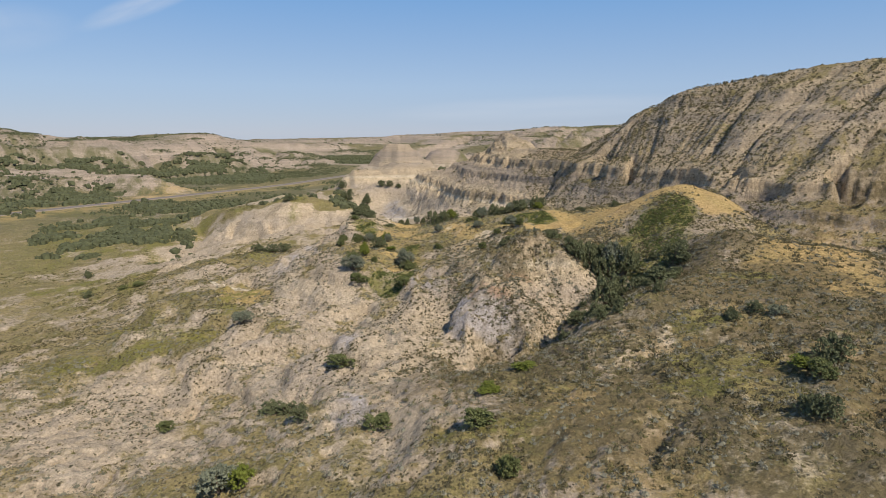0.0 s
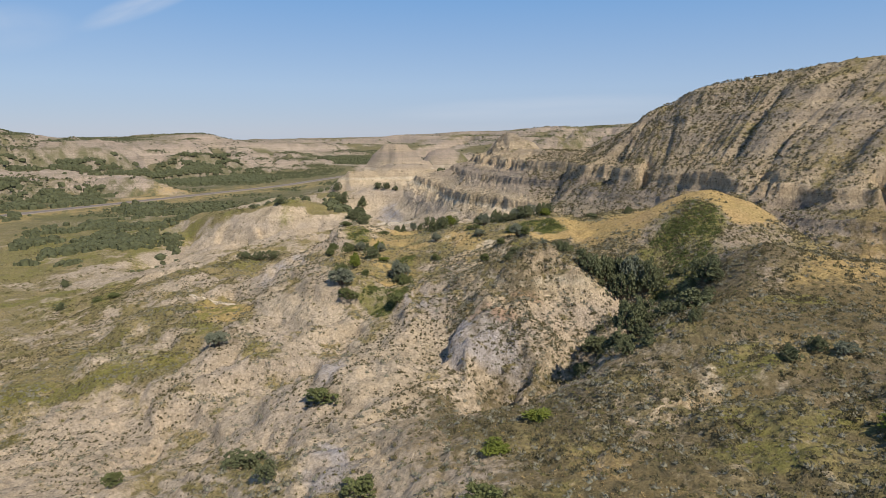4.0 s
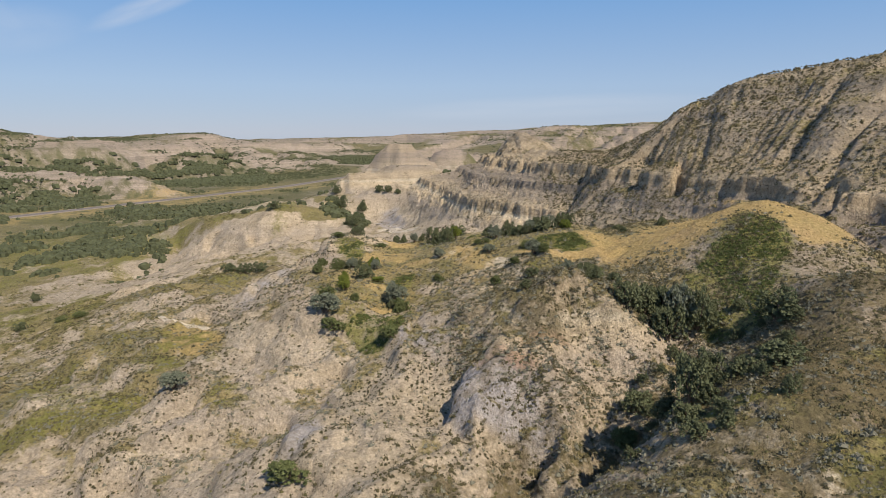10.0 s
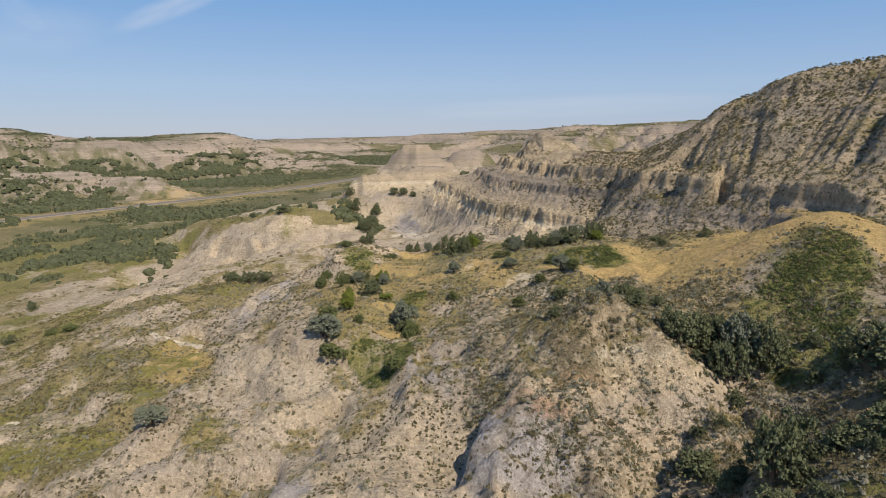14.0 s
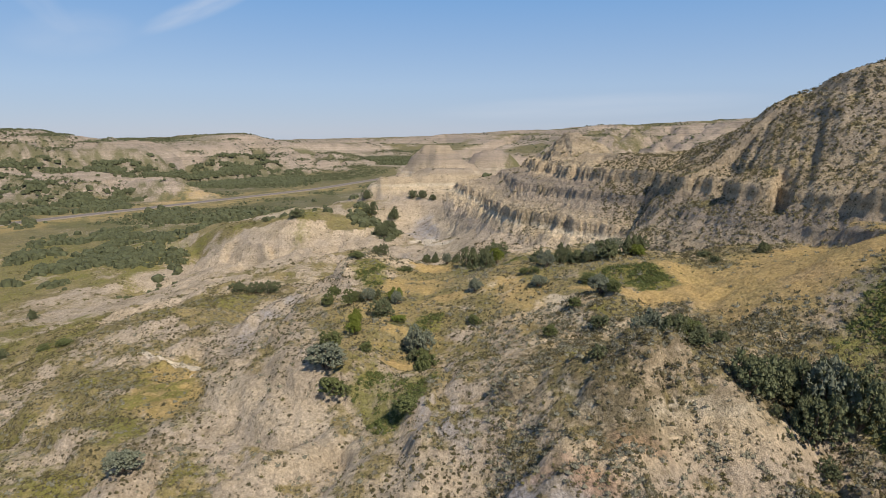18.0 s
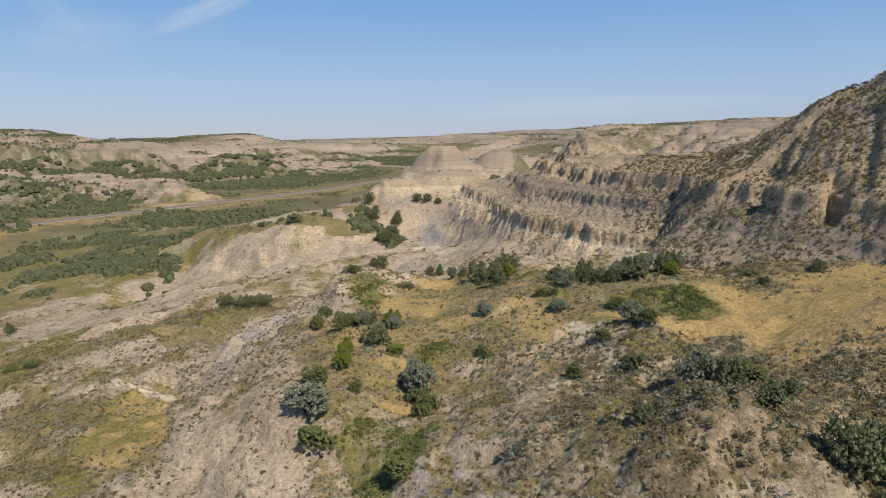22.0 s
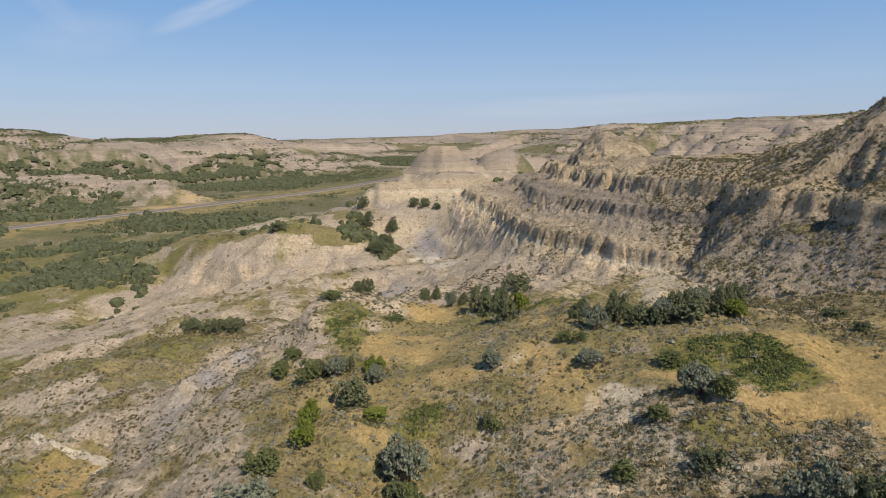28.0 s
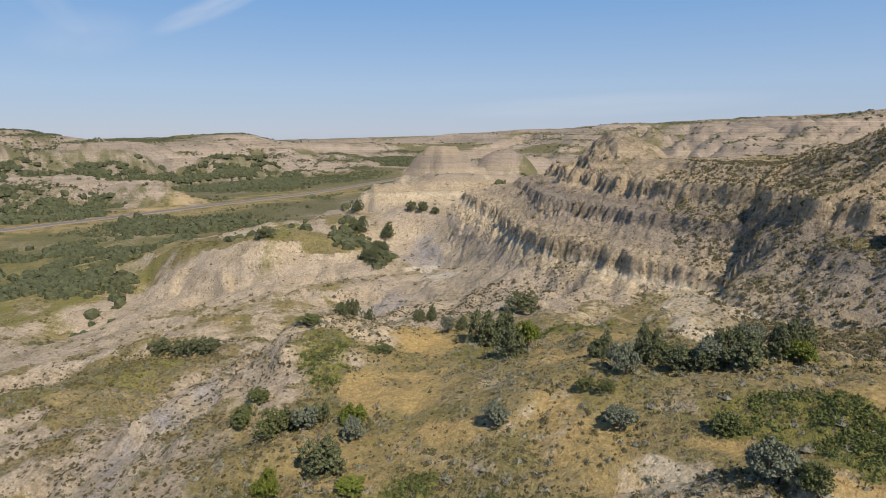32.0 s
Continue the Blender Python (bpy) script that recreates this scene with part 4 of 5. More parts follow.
def build_face(name, foot, crest, along_n, up_n, u0, u1, label):
    """A steep face between foot and crest, cut finer than the sheet under it."""
    u, t = np.meshgrid(np.linspace(u0, u1, along_n), np.linspace(0.015, 0.995, up_n), indexing="ij")
    (ax, ay), (bx, by) = sample(foot, u), sample(crest, u)
    gx, gy = ax + (bx - ax) * t, ay + (by - ay) * t
    gz = height(gx, gy)
    me = grid_mesh(name, gx.T, gy.T, gz.T)
    add_covers(me, gx.T, gy.T, gz.T, slopes(gx, gy).T)
    me.materials.append(M_GROUND)
    return tagged(new(name, me), label, name.replace("_", " "), kind="structure")


build_face("cliff", CLIFF_FOOT, CLIFF_CREST, 540, 230, 0.0, 1.0, "banded fluted clay cliff round a hollow")
build_face("hillside", HILL_FOOT, HILL_CREST, 500, 240, 0.02, 0.86, "steep gullied hillside with ledges of grey clay")

# ---- plants ----
M_SAGE = simple("sage_leaves", (0.215, 0.205, 0.152), 0.9, 0.35, 0.5)
M_SCRUB = simple("scrub_leaves", (0.145, 0.13, 0.058), 0.9, 0.4, 0.5)
M_GREEN = simple("thicket_leaves", (0.105, 0.122, 0.04), 0.8, 0.5, 0.5)
M_HILL = simple("hill_scrub_leaves", (0.118, 0.102, 0.055), 0.9, 0.4, 0.5)
M_DOTS = simple("small_scrub_leaves", (0.09, 0.078, 0.042), 0.9, 0.5, 0.5)
M_TUFT = simple("grass_blades", (0.42, 0.31, 0.15), 0.9, 0.4, 0.3)
M_JUNIPER = simple("juniper_needles", (0.12, 0.132, 0.068), 0.75, 0.55, 0.6)
M_SILVER = simple("silver_leaves", (0.17, 0.185, 0.132), 0.75, 0.5, 0.6)
M_LEAF = simple("bright_leaves", (0.14, 0.165, 0.03), 0.7, 0.5, 0.6)
M_BUSH = simple("bush_leaves", (0.12, 0.135, 0.052), 0.75, 0.5, 0.6)
M_WOOD = simple("woodland_leaves", (0.088, 0.096, 0.05), 0.8, 0.5, 0.15)
M_BARK = simple("juniper_bark", (0.17, 0.13, 0.10), 0.95, 0.35, 6.0)


def loose_mesh(name, tris, mat):
    """A mesh of loose triangles: an array of n x 3 x 3."""
    tris = np.asarray(tris, np.float32)
    n = len(tris)
    me = bpy.data.meshes.new(name)
    me.vertices.add(n * 3)
    me.vertices.foreach_set("co", tris.ravel())
    me.loops.add(n * 3)
    me.loops.foreach_set("vertex_index", np.arange(n * 3, dtype=np.int32))
    me.polygons.add(n)
    me.polygons.foreach_set("loop_start", np.arange(0, n * 3, 3, dtype=np.int32))
    me.update()
    me.materials.append(mat)
    return me


def sprays(rng, centre, out, size, lean=0.5):
    """One leaf spray, a triangle, at each centre: it points outwards and up."""
    n = len(centre)
    tip = out * (1 - lean) + np.array((0, 0, lean)) + rng.normal(0, 0.35, (n, 3))
    tip /= np.linalg.norm(tip, axis=1, keepdims=True)
    side = np.cross(tip, rng.normal(0, 1, (n, 3)))
    side /= np.linalg.norm(side, axis=1, keepdims=True) + 1e-9
    size = size[:, None]
    return np.stack([centre + side * size * 0.5 - tip * size * 0.3, centre - side * size * 0.5 - tip * size * 0.3, centre + tip * size * 0.8], 1)


def dome(rng, n, flat=0.75, size=0.55, lean=0.5):
    """A low clump of one unit's radius."""
    d = rng.normal(0, 1, (n, 3))
    d[:, 2] = np.abs(d[:, 2])
    d /= np.linalg.norm(d, axis=1, keepdims=True)
    c = d * rng.uniform(0.35, 0.95, (n, 1)) * np.array((1, 1, flat))
    return sprays(rng, c, d, rng.uniform(0.6, 1.2, n) * size, lean)


def lump(rng, flat=0.75, rings=2):
    """A rounded, uneven bush of one unit's radius, open below: 18 triangles, or 6 with one ring."""
    turn = rng.uniform(0, 2 * math.pi)

    def ring(r, z):
        a = turn + np.arange(6) * math.pi / 3 + rng.uniform(-0.3, 0.3, 6)
        q = r * rng.uniform(0.7, 1.15, 6)
        return np.stack([q * np.cos(a), q * np.sin(a), z * flat * rng.uniform(0.75, 1.25, 6)], -1)

    top = np.array((rng.uniform(-0.2, 0.2), rng.uniform(-0.2, 0.2), flat * rng.uniform(0.85, 1.1)))
    hoops = [ring(0.72, 0.68), ring(1.0, -0.05)] if rings == 2 else [ring(0.95, -0.02)]
    out = [(top, hoops[0][k], hoops[0][(k + 1) % 6]) for k in range(6)]
    for u, v in zip(hoops, hoops[1:]):
        for k in range(6):
            m = (k + 1) % 6
            out += [(u[k], v[k], v[m]), (u[k], v[m], u[m])]
    return np.array(out)


rng = np.random.default_rng(7)
CLUMPS = [np.concatenate([lump(rng, 0.7, 1) * 0.62, dome(rng, 20, rng.uniform(0.6, 0.9), 0.30, 0.4)]) for _ in range(12)]
BITS = [np.concatenate([lump(rng, 0.8, 1) * 0.7, dome(rng, 6, 0.8, 0.42, 0.4)]) for _ in range(10)]
FAR_CLUMPS = [np.concatenate([lump(rng, 1.0) * 0.85, dome(rng, 8, 1.0, 0.34, 0.2)]) for _ in range(10)]
ROUND_CLUMPS = [np.concatenate([lump(rng, 0.85, 1) * 0.75, dome(rng, 7, 1.0, 0.42, 0.3)]) for _ in range(10)]
TUFTS = [dome(rng, 5, 0.7, 0.6) for _ in range(6)]


def strew(name, places, sizes, templates, mat, label, category):
    """Many clumps in one mesh."""
    kinds = rng.integers(0, len(templates), len(places))
    turn = rng.uniform(0, 2 * math.pi, len(places))
    out = []
    for k, tpl in enumerate(templates):
        sel = np.nonzero(kinds == k)[0]
        if not len(sel):
            continue
        c, s = np.cos(turn[sel])[:, None, None], np.sin(turn[sel])[:, None, None]
        p = tpl[None] * sizes[sel][:, None, None, None]
        q = np.stack([p[..., 0] * c - p[..., 1] * s, p[..., 0] * s + p[..., 1] * c, p[..., 2]], -1)
        out.append((q + places[sel][:, None, None, :]).reshape(-1, 3, 3))
    if out:
        tagged(new(name, loose_mesh(name, np.concatenate(out), mat)), label, category, kind="stuff")


def survey(x0, x1, y0, y1, step):
    """The land's slope and cover on an even grid, to sow plants by."""
    gx, gy = np.meshgrid(np.arange(x0, x1 + step, step, dtype=float), np.arange(y0, y1 + step, step, dtype=float))
    z = height(gx, gy)
    slope = np.hypot(*np.gradient(z, step))
    return x0, y0, step, np.stack([z, slope, *covers(gx, gy, z, slope)])


NEAR_LAND = survey(-200, 130, 36, 440, 1.2)
FAR_LAND = survey(-680, 540, 200, 1430, 5.0)


def scatter(n, box, chance, keep=1.0):
    """Random spots in a box of (x0, x1, y0, y1), kept by a chance that the land gives."""
    x0, y0, step, land = NEAR_LAND if box[0] >= -200 and box[1] <= 130 and box[3] <= 440 else FAR_LAND
    x, y = rng.uniform(box[0], box[1], n), rng.uniform(box[2], box[3], n)
    i = np.clip(np.rint((x - x0) / step).astype(int), 0, land.shape[2] - 1)
    j = np.clip(np.rint((y - y0) / step).astype(int), 0, land.shape[1] - 1)
    z, slope, *c = land[:, j, i]
    ok = rng.uniform(0, 1, n) < chance(x, y, z, slope, *c) * keep
    x, y = x[ok], y[ok]
    return np.stack([x, y, height(x, y) - 0.05], -1)


def sage_chance(x, y, z, slope, cover, straw, green, grey, far):
    clump = smooth(-0.35, 0.45, fbm(x, y, 9, 3, 201))
    spur = smooth(-8, 10, x - 0.35 * (70 - y)) * smooth(104, 92, y - 0.3 * x)
    return np.clip((0.22 + 0.6 * smooth(0.15, 0.7, cover)) * (0.25 + 0.75 * clump) * (1 - 0.93 * straw) + 0.3 * spur, 0, 1) * (slope < 1.6)


def hill_chance(x, y, z, slope, cover, straw, green, grey, far):
    return np.clip(0.35 + 0.6 * fbm(x, y, 6, 3, 203) + 0.2 * cover + 0.55 * smooth(150, 185, y), 0.03, 1) * (slope < 2.2) * (z > 5) * (1 - straw)


def in_green(x, y, z, slope, cover, straw, green, grey, far):
    return smooth(0.45, 0.8, green) * blobs(x, y, DRAWS + GREEN + GREEN_DRAWS) * smooth(-0.5, 0.3, fbm(x, y, 3, 2, 209)) * (y < 260)


crumbs = scatter(280000, (-110, 66, 40, 230), lambda x, y, z, s, c, st, g, gr, fa: np.clip(0.5 - 0.45 * st, 0, 1) * smooth(-0.35, 0.3, fbm(x, y, 5, 3, 199)) * smooth(-0.5, 0.2, fbm(x, y, 25, 2, 197)))
strew("small_scrub", crumbs, 0.13 + 0.32 * rng.uniform(0, 1, len(crumbs)) ** 2, BITS, M_DOTS, "small brown scrub dotting clay slopes", "scrub")
near = scatter(66000, (-85, 78, 42, 214), sage_chance)
pick = rng.uniform(0, 1, len(near)) < 0.55
strew("sagebrush", near[pick], 0.22 + 0.5 * rng.uniform(0, 1, pick.sum()) ** 1.6, CLUMPS, M_SAGE, "grey-green sagebrush scattered over clay and dry grass", "sagebrush")
strew("scrub", near[~pick], rng.uniform(0.2, 0.5, (~pick).sum()), CLUMPS, M_SCRUB, "olive scrub scattered over clay and dry grass", "scrub")
hill = scatter(46000, (30, 120, 92, 232), hill_chance)
strew("hillside_scrub", hill, 0.17 + 0.42 * rng.uniform(0, 1, len(hill)) ** 1.7, ROUND_CLUMPS, M_HILL, "dark olive scrub dotting the steep hillside", "scrub")
side = scatter(16000, (-190, -60, 70, 340), lambda x, y, z, s, c, st, g, gr, fa: (0.06 + 0.4 * c) * smooth(-0.2, 0.5, fbm(x, y, 16, 3, 205)))
strew("valley_scrub", side, rng.uniform(0.35, 1.1, len(side)), CLUMPS, M_SCRUB, "olive scrub on the valley side", "scrub")
spur_side = scatter(12000, (-6, 80, 38, 108), lambda x, y, z, s, c, st, g, gr, fa: smooth(-8, 10, x - 0.35 * (70 - y)) * smooth(106, 94, y - 0.3 * x) * smooth(-0.5, 0.35, fbm(x, y, 6, 3, 215)) * (1 - 0.6 * st))
strew("spur_scrub", spur_side, 0.22 + 0.5 * rng.uniform(0, 1, len(spur_side)) ** 2, CLUMPS, M_HILL, "dark brown scrub covering the spur", "scrub")
brow_side = scatter(30000, (2, 46, 98, 150), lambda x, y, z, s, c, st, g, gr, fa: 0.85 * smooth(-0.35, 0.3, fbm(x, y, 6, 3, 217)) * (1 - st) * (1 - g) * (z > -3) * (s < 1.7))
pick = rng.uniform(0, 1, len(brow_side)) < 0.5
strew("brow_scrub", brow_side[pick], 0.18 + 0.42 * rng.uniform(0, 1, pick.sum()) ** 2, CLUMPS, M_HILL, "dark brown scrub along the brow of the rocks", "scrub")
strew("brow_sagebrush", brow_side[~pick], 0.2 + 0.42 * rng.uniform(0, 1, (~pick).sum()) ** 2, CLUMPS, M_SAGE, "grey sagebrush over the brow of the rocks", "sagebrush")
hollow = scatter(9000, (-70, 70, 200, 420), lambda x, y, z, s, c, st, g, gr, fa: (0.12 + 0.5 * c) * smooth(-0.2, 0.4, fbm(x, y, 12, 3, 207)) * (s < 1.5))
strew("hollow_scrub", hollow, rng.uniform(0.35, 1.05, len(hollow)), CLUMPS, M_HILL, "scrub on the slopes of the hollow", "scrub")
thick = scatter(90000, (-30, 62, 100, 200), in_green)
strew("thicket", thick, rng.uniform(0.25, 0.6, len(thick)), CLUMPS, M_GREEN, "dense low green thicket in the damp draw", "thicket")
turf = scatter(60000, (-70, 75, 45, 205), lambda x, y, z, s, c, st, g, gr, fa: np.clip(0.15 * c + 0.8 * st, 0, 0.8) * (s < 0.9))
strew("dry_grass", turf, rng.uniform(0.1, 0.28, len(turf)), TUFTS, M_TUFT, "tufts of dry golden grass", "grass")


def wood_chance(x, y, z, slope, cover, straw, green, grey, far):
    return np.clip(blobs(x, y, WOOD + WOOD_MORE + WOOD_BELT) * (0.36 + 0.55 * (y > 600) + 2.0 * fbm(x, y, 16, 3, 211)), 0, 1) * (z < 6) * (slope < 0.7)


woods = []
for wx, wy, wr, wd, turn in WOOD + WOOD_MORE + WOOD_BELT:
    reach = 1.25 * max(wr, wd)
    area = math.pi * wr * wd
    woods.append(scatter(int(min(6000, 100 + area * 0.34)), (wx - reach, wx + reach, wy - reach, wy + reach), wood_chance))
woods = np.concatenate(woods)
strew("valley_woods", woods, (1.2 + 2.3 * rng.uniform(0, 1, len(woods)) ** 2) * np.where(woods[:, 1] > 420, 1.35, 1.0), FAR_CLUMPS, M_WOOD, "dark green juniper woods along the valley", "woods")
lone = scatter(9000, (-620, 420, 300, 1400), lambda x, y, z, s, c, st, g, gr, fa: (0.14 + 0.5 * (x > 0) * (z > 25)) * smooth(-0.1, 0.5, fbm(x, y, 60, 3, 213)) * (1 - smooth(30, 12, along(x, y, ROAD)[0])))
strew("far_junipers", lone, rng.uniform(1.2, 3.0, len(lone)), FAR_CLUMPS, M_WOOD, "scattered far junipers on the badland slopes", "trees")

def slope_scrub(x, y, z, slope, cover, straw, green, grey, far):
    return smooth(-0.12, 0.3, fbm(x, y, 55, 4, 219)) * smooth(18, 34, along(x, y, ROAD)[0]) * (0.35 + 0.65 * smooth(0.7, 0.15, slope)) * (y > 430)


mesa = scatter(60000, (-640, -20, 430, 1150), slope_scrub)
strew("mesa_scrub", mesa, 0.9 + 1.9 * rng.uniform(0, 1, len(mesa)) ** 2, BITS, M_WOOD, "dark scrub and small junipers over the far slopes", "scrub")
plateau = scatter(26000, (-20, 520, 430, 1300), slope_scrub)
strew("plateau_scrub", plateau, 0.9 + 1.9 * rng.uniform(0, 1, len(plateau)) ** 2, BITS, M_WOOD, "dark scrub over the far plateau slopes", "scrub")


def tube(points, radii, sides=7):
    """A tapering limb through points, as triangles."""
    rings = []
    for p, r in zip(points, radii):
        a = np.linspace(0, 2 * math.pi, sides, endpoint=False)
        rings.append(np.stack([p[0] + r * np.cos(a), p[1] + r * np.sin(a), np.full(sides, p[2])], -1))
    out = []
    for a, b in zip(rings, rings[1:]):
        for k in range(sides):
            m = (k + 1) % sides
            out += [(a[k], a[m], b[m]), (a[k], b[m], b[k])]
    return out


def plant(name, seed, shape, leaf, label, category, group):
    """A tree or bush of unit height and width: an Empty with a trunk and a crown."""
    r = np.random.default_rng(seed)
    root = new(name)
    root.empty_display_size = 0.2
    limbs, spires = [], []
    count = {"spires": 7, "round": 7, "low": 7}[shape]
    for k in range(count):
        a = 2 * math.pi * k / count + r.uniform(-0.5, 0.5)
        rad = r.uniform(0.12, 0.34) if k else 0.0
        top = {"spires": r.uniform(0.55, 0.95), "round": r.uniform(0.6, 0.9), "low": r.uniform(0.5, 0.9)}[shape] * (1 if k == 0 else 1 - 0.45 * rad)
        foot = {"spires": 0.08, "round": 0.22, "low": 0.1}[shape]
        spires.append((rad * math.cos(a), rad * math.sin(a), foot, top))
        limbs += tube([(0, 0, -0.12), (0.35 * rad * math.cos(a), 0.35 * rad * math.sin(a), 0.12), (rad * math.cos(a), rad * math.sin(a), top * 0.75)], (0.035, 0.024, 0.006), 6)
    trunk = new("trunk" if shape != "low" else "stem", loose_mesh("trunk", limbs, M_BARK))
    trunk.parent = root
    tris = []
    for sx, sy, foot, top in spires:
        n = 36
        for _ in range(n):
            h = r.uniform(0, 1) ** 0.85
            if shape == "spires":
                wide = 0.27 * (1 - h ** 1.6) ** 0.8 + 0.02
            else:
                wide = 0.24 * math.sqrt(max(0.05, 1 - (2 * h - 0.9) ** 2))
            a, q = r.uniform(0, 2 * math.pi), math.sqrt(r.uniform(0.2, 1))
            c = np.array((sx + wide * q * math.cos(a), sy + wide * q * math.sin(a), foot + (top - foot) * h))
            m = 10
            ball = lump(r, 1.0, 1) * r.uniform(0.035, 0.055) * np.array((1, 1, 1.3))
            tris.append(c + ball - np.array((0, 0, 0.02)))
            d = r.normal(0, 1, (m, 3))
            d /= np.linalg.norm(d, axis=1, keepdims=True)
            p = c + d * np.array((0.05, 0.05, 0.06)) * r.uniform(0.6, 1.3, (m, 1))
            outward = p - np.array((sx, sy, foot + (top - foot) * h * 0.8))
            outward /= np.linalg.norm(outward, axis=1, keepdims=True) + 1e-9
            tris.append(sprays(r, p, outward, r.uniform(0.028, 0.05, m), 0.55))
    crown = new("crown" if shape != "low" else "foliage", loose_mesh("crown", np.concatenate(tris), leaf))
    crown.parent = root
    return tagged(root, label, category, group)


def set_out(models, rows, squash=1.0):
    """Stands copies of the models at (x, y, height, width)."""
    for k, (x, y, h, w) in enumerate(rows):
        z = float(height(np.array([x]), np.array([y]))[0])
        w = w * 1.12
        copy_thing(models[k % len(models)], pose(x, y, z - 0.1, 0, 0, rng.uniform(0, 360)) @ Matrix.Diagonal((w, w, h * squash, 1)))
    for m in models:
        for o in (*m.children_recursive, m):
            bpy.data.objects.remove(o)


# Where they stand: x, y, height, width.
JUNIPERS = [
    (31.9, 48.4, 2.5, 2.5), (31.8, 50.0, 2.1, 2.4), (39.4, 59.7, 3.4, 3.7), (36.0, 74.0, 1.8, 2.3), (39.2, 75.0, 2.0, 1.9), (-17.5, 75.1, 2.1, 2.5),
    (-22.8, 81.3, 2.1, 3.1), (-21.0, 81.8, 2.3, 3.1), (23.6, 88.7, 2.6, 3.4), (33.3, 92.0, 3.1, 4.6), (30.2, 92.8, 2.4, 3.2), (25.6, 93.0, 6.2, 4.4),
    (27.6, 94.4, 4.8, 3.8), (24.9, 97.4, 3.1, 3.4), (24.0, 104.3, 2.9, 3.8), (41.7, 108.5, 4.6, 5.4), (30.8, 115.1, 6.1, 4.5), (35.4, 116.8, 6.7, 4.7),
    (25.8, 117.0, 5.3, 4.4), (29.1, 119.8, 5.7, 4.5), (22.6, 131.3, 3.6, 3.2), (32.0, 120.3, 6.4, 4.7), (12.8, 120.6, 1.7, 1.7), (22.9, 122.1, 2.0, 2.9),
]
JUNIPERS_MID = [
    (26.9, 128.1, 1.6, 1.8), (22.7, 130.4, 3.4, 2.9), (16.1, 138.7, 2.3, 2.4), (-8.0, 145.0, 2.2, 2.1), (21.7, 161.8, 3.0, 4.2), (16.8, 164.6, 3.0, 3.6),
    (24.8, 163.2, 3.6, 2.8), (20.6, 164.2, 3.8, 3.0), (27.0, 165.0, 3.3, 3.0), (36.5, 158.0, 1.6, 1.9), (-14.6, 158.0, 3.9, 4.0), (14.8, 168.4, 3.2, 2.8),
    (18.3, 162.7, 2.7, 2.1), (45.4, 162.7, 1.9, 1.4), (46.2, 163.8, 2.3, 2.2), (37.3, 164.8, 1.4, 2.4), (-20.0, 165.6, 2.7, 2.6), (-17.5, 167.0, 2.5, 2.4),
    (15.1, 170.1, 3.4, 2.7), (10.9, 170.9, 3.6, 2.7), (2.0, 177.6, 4.6, 3.3), (-1.0, 188.9, 5.7, 4.5), (1.6, 190.4, 5.0, 3.1), (-109.4, 193.3, 2.5, 3.4),
]
JUNIPERS_FAR = [
    (-4.4, 195.1, 2.4, 2.1), (-22.0, 196.2, 2.5, 2.2), (-20.5, 196.8, 3.0, 2.2), (-11.9, 206.7, 2.7, 2.2), (4.6, 208.2, 3.4, 5.9), (-10.0, 209.1, 3.4, 2.4),
    (-62.9, 219.2, 3.2, 4.7), (-58.3, 219.9, 3.7, 4.6), (-54.1, 220.0, 3.7, 4.6), (-24.1, 225.7, 3.3, 2.7), (-130.2, 231.9, 3.5, 3.8), (-67.5, 288.5, 4.6, 5.4),
    (-36.0, 288.8, 5.2, 6.7), (-34.7, 298.9, 5.8, 6.0), (-44.5, 316.5, 6.2, 6.0), (-35.5, 318.9, 6.3, 6.0), (-20.1, 326.1, 3.2, 3.0), (-24.9, 328.9, 3.8, 3.6),
    (-29.3, 331.5, 4.4, 4.1), (-52.4, 348.3, 5.2, 5.5),
]
SILVER_SHRUBS = [
    (-23.3, 62.1, 3.9, 4.8), (41.0, 73.5, 1.7, 2.2), (34.1, 118.4, 7.2, 4.7), (20.3, 132.0, 5.0, 3.8), (-40.5, 126.5, 3.4, 4.8), (-18.9, 138.4, 4.0, 5.3),
    (17.6, 146.5, 3.7, 3.4), (-7.6, 147.6, 5.4, 4.3), (18.9, 163.4, 3.6, 3.2), (23.0, 165.2, 3.0, 3.0), (10.1, 157.4, 2.4, 2.7), (0.2, 160.1, 2.7, 2.2),
    (-12.9, 162.1, 3.1, 2.6), (-18.0, 164.7, 2.8, 2.4), (11.9, 164.9, 3.8, 2.8), (-6.4, 194.2, 3.2, 2.2),
]
LEAFY_SHRUBS = [
    (36.3, 59.2, 1.6, 3.3), (-21.2, 62.4, 3.7, 3.4), (5.9, 68.6, 1.5, 2.7), (11.0, 74.3, 1.5, 3.3), (-17.4, 149.4, 3.3, 2.5), (-18.1, 153.8, 3.1, 2.0),
    (26.0, 162.0, 2.6, 2.8), (-11.5, 155.1, 1.0, 2.9), (-13.8, 165.7, 3.3, 2.6), (4.0, 179.2, 4.0, 2.8),
]
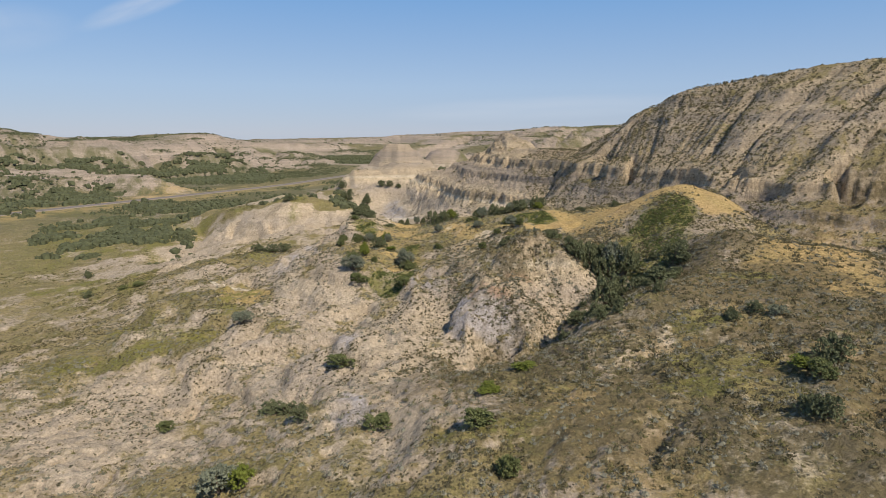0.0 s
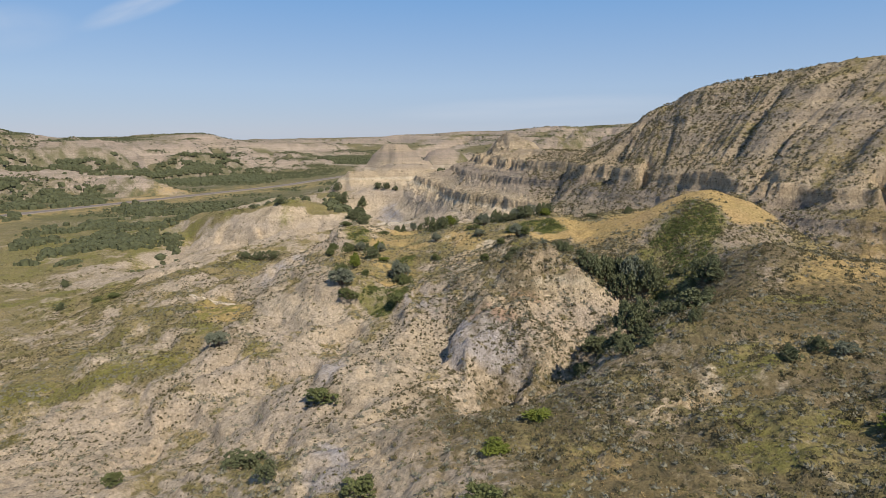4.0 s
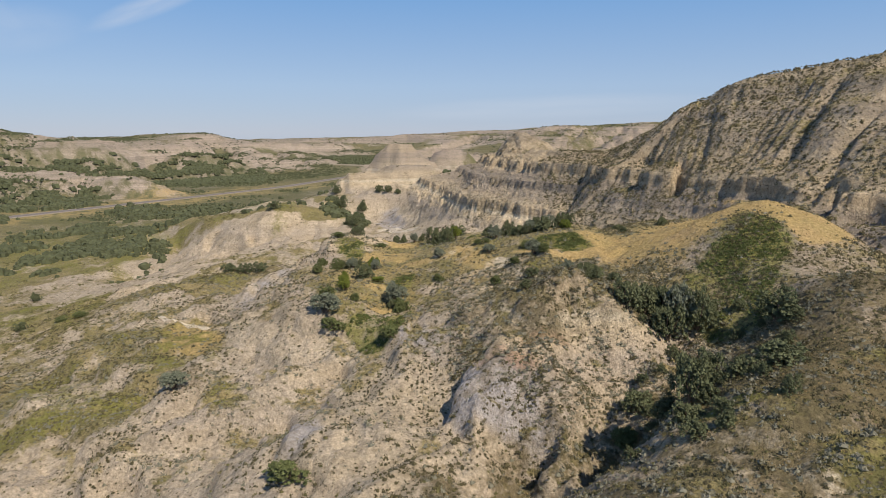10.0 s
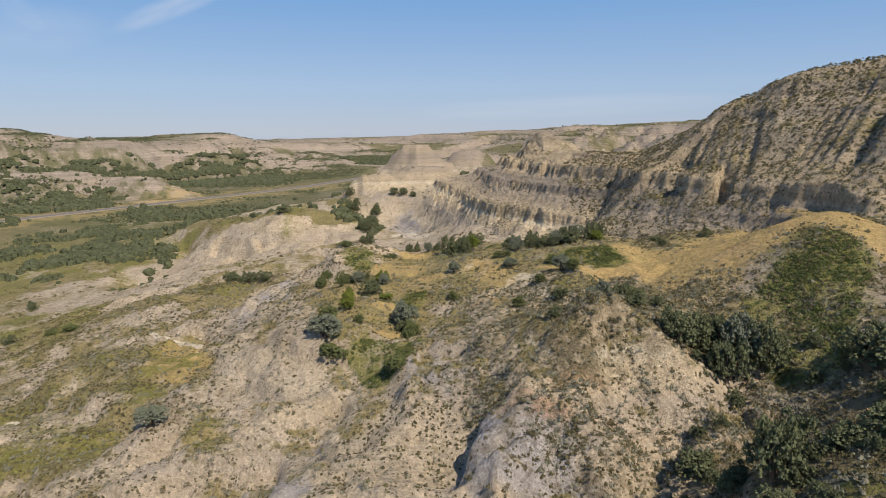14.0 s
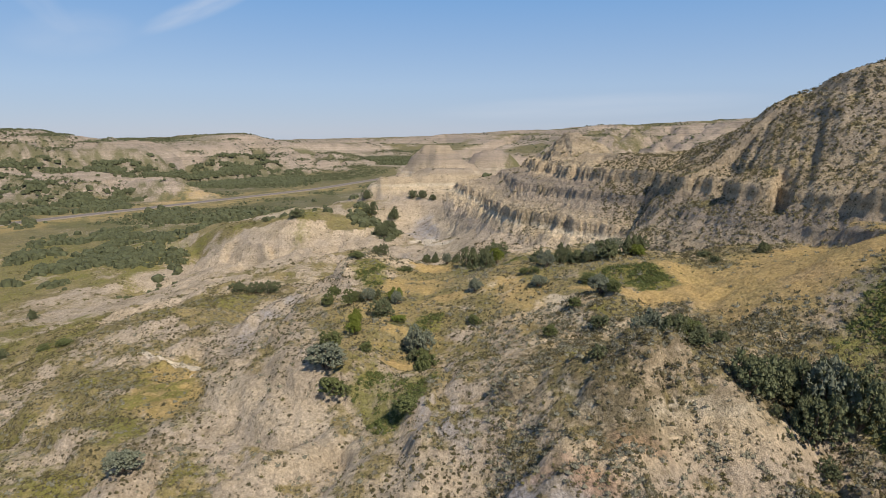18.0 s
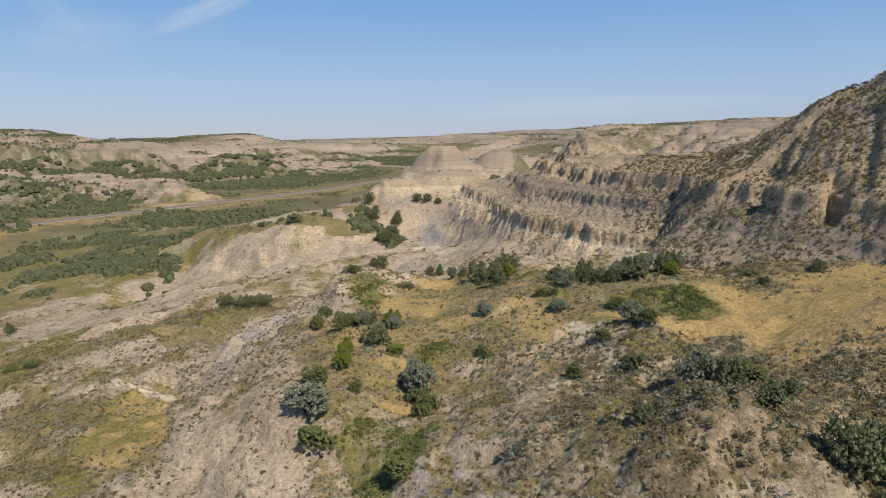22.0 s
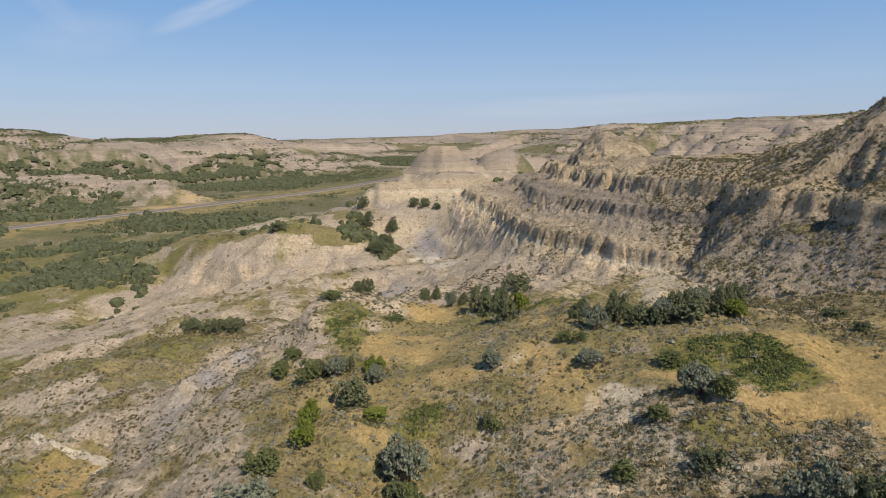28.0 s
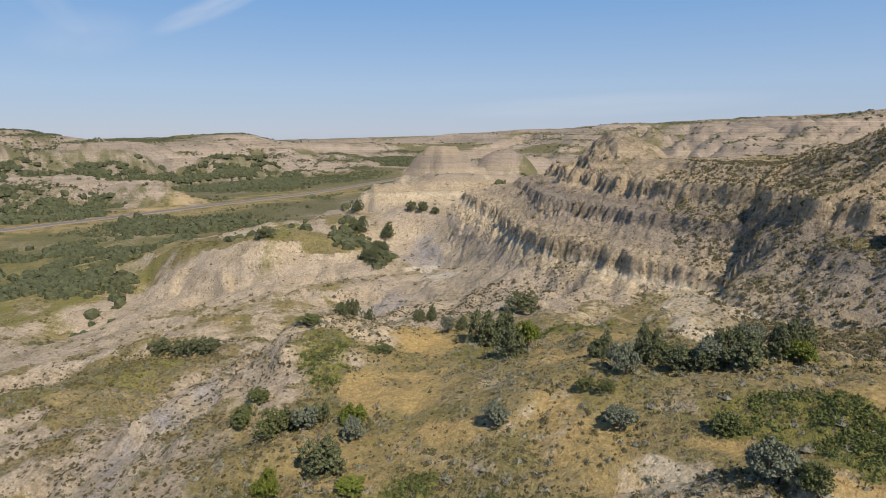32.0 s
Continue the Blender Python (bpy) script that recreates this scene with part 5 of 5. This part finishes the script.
LOW_BUSHES = [
    (6.4, 52.0, 2.6, 2.5), (36.4, 56.3, 2.1, 2.9), (4.1, 59.2, 2.2, 3.7), (-6.6, 69.5, 2.0, 3.8), (-38.5, 84.0, 2.0, 2.7), (-15.4, 97.8, 2.4, 4.9),
    (21.6, 100.2, 2.5, 3.6), (24.6, 132.2, 2.6, 3.4), (-6.9, 128.4, 2.2, 4.0), (-17.1, 135.4, 2.8, 4.1), (10.0, 139.4, 2.0, 2.3), (-6.2, 141.6, 3.3, 3.2),
    (-14.5, 143.1, 1.9, 1.8), (-6.4, 143.3, 3.2, 2.5), (13.8, 144.5, 1.7, 2.2), (-19.6, 144.6, 2.9, 3.1), (19.0, 144.8, 2.3, 2.4), (0.3, 151.5, 1.9, 2.0),
    (17.1, 153.7, 1.9, 2.7), (9.8, 161.6, 1.5, 1.7), (8.2, 163.0, 1.5, 2.0), (-21.0, 163.6, 2.9, 2.9), (16.6, 168.4, 2.2, 2.3), (-26.0, 168.6, 2.7, 2.8),
]
LOW_BUSHES_MID = [
    (-25.9, 172.6, 2.4, 2.7), (-14.2, 183.7, 1.1, 3.2), (-25.0, 190.7, 1.5, 4.0), (-97.0, 190.8, 1.7, 3.3), (-92.3, 191.1, 2.0, 4.2),
]
JUNIPERS_RAVINE = [
    (25.0, 83.8, 2.2, 2.1), (22.5, 84.2, 2.2, 2.4), (30.4, 84.8, 2.1, 1.8), (25.9, 86.7, 1.7, 1.8), (18.4, 87.9, 1.9, 1.7), (26.4, 88.7, 1.3, 1.6), (30.9, 90.1, 1.7, 1.5), (26.5, 90.9, 1.9, 2.0), (30.2, 92.1, 1.4, 1.5), (28.1, 92.4, 1.4, 1.5), (23.1, 95.9, 1.7, 1.8), (25.0, 102.6, 1.9, 1.8),
]
JUNIPERS_RAVINE_REST = [
    (39.9, 102.8, 2.0, 2.0), (42.7, 106.2, 1.8, 2.1), (28.0, 108.6, 1.4, 1.4), (25.8, 108.6, 1.7, 1.9), (42.5, 109.2, 1.6, 1.7), (40.4, 109.6, 1.2, 1.1), (38.3, 111.1, 2.2, 1.8), (30.7, 112.3, 2.1, 1.9), (40.5, 115.8, 2.2, 2.0), (27.9, 115.9, 1.4, 1.2), (37.7, 117.7, 2.2, 2.4), (34.8, 119.3, 1.1, 1.0),
]
set_out([plant("juniper_tree", 100 + k, "spires", M_JUNIPER, "dark green juniper with several feathery spires", "juniper", "junipers") for k in range(5)], JUNIPERS + JUNIPERS_MID + JUNIPERS_FAR + JUNIPERS_RAVINE + JUNIPERS_RAVINE_REST)
set_out([plant("silver_shrub", 120 + k, "round", M_SILVER, "rounded silvery blue-green juniper shrub", "shrub", "silver shrubs") for k in range(4)], SILVER_SHRUBS)
set_out([plant("leafy_shrub", 140 + k, "round", M_LEAF, "bright yellow-green leafy shrub", "shrub", "leafy shrubs") for k in range(3)], LEAFY_SHRUBS)
set_out([plant("low_bush", 160 + k, "low", M_BUSH, "low spreading dark green bush", "bush", "low bushes") for k in range(4)], LOW_BUSHES + LOW_BUSHES_MID)

# ---- the road ----
def strip(name, line, offset0, offset1, lift, mat, step=6.0):
    p = np.array(line, float)
    run = np.r_[0, np.cumsum(np.hypot(*np.diff(p[:, :2], axis=0).T))]
    s = np.arange(0, run[-1], step)
    x, y = np.interp(s, run, p[:, 0]), np.interp(s, run, p[:, 1])
    x, y = np.convolve(np.pad(x, 6, "reflect", reflect_type="odd"), np.ones(13) / 13, "valid"), np.convolve(np.pad(y, 6, "reflect", reflect_type="odd"), np.ones(13) / 13, "valid")
    tx, ty = np.gradient(x), np.gradient(y)
    n = np.hypot(tx, ty)
    nx, ny = -ty / n, tx / n
    zc = height(x, y)
    rows = [(offset0, -0.6), (offset0, lift), (offset1, lift), (offset1, -0.6)]
    gx = np.stack([x + nx * o for o, _ in rows])
    gy = np.stack([y + ny * o for o, _ in rows])
    gz = np.stack([zc + 0.25 + q for _, q in rows])
    me = grid_mesh(name, gx.T, gy.T, gz.T)
    me.polygons.foreach_set("use_smooth", np.zeros(len(me.polygons), bool))
    me.materials.append(mat)
    return new(name, me)


M_ASPHALT = simple("worn_asphalt", (0.20, 0.172, 0.155), 0.9, 0.25, 0.4)
M_GRAVEL = simple("shoulder_gravel", (0.33, 0.28, 0.23), 0.95, 0.25, 0.6)
tagged(strip("road", ROAD, -4.0, 4.0, 0.12, M_ASPHALT), "grey worn asphalt road along the valley floor", "road", kind="structure")
tagged(strip("road_shoulder", ROAD, -6.2, 6.2, 0.0, M_GRAVEL), "pale gravel shoulder under the road", "road", kind="structure")
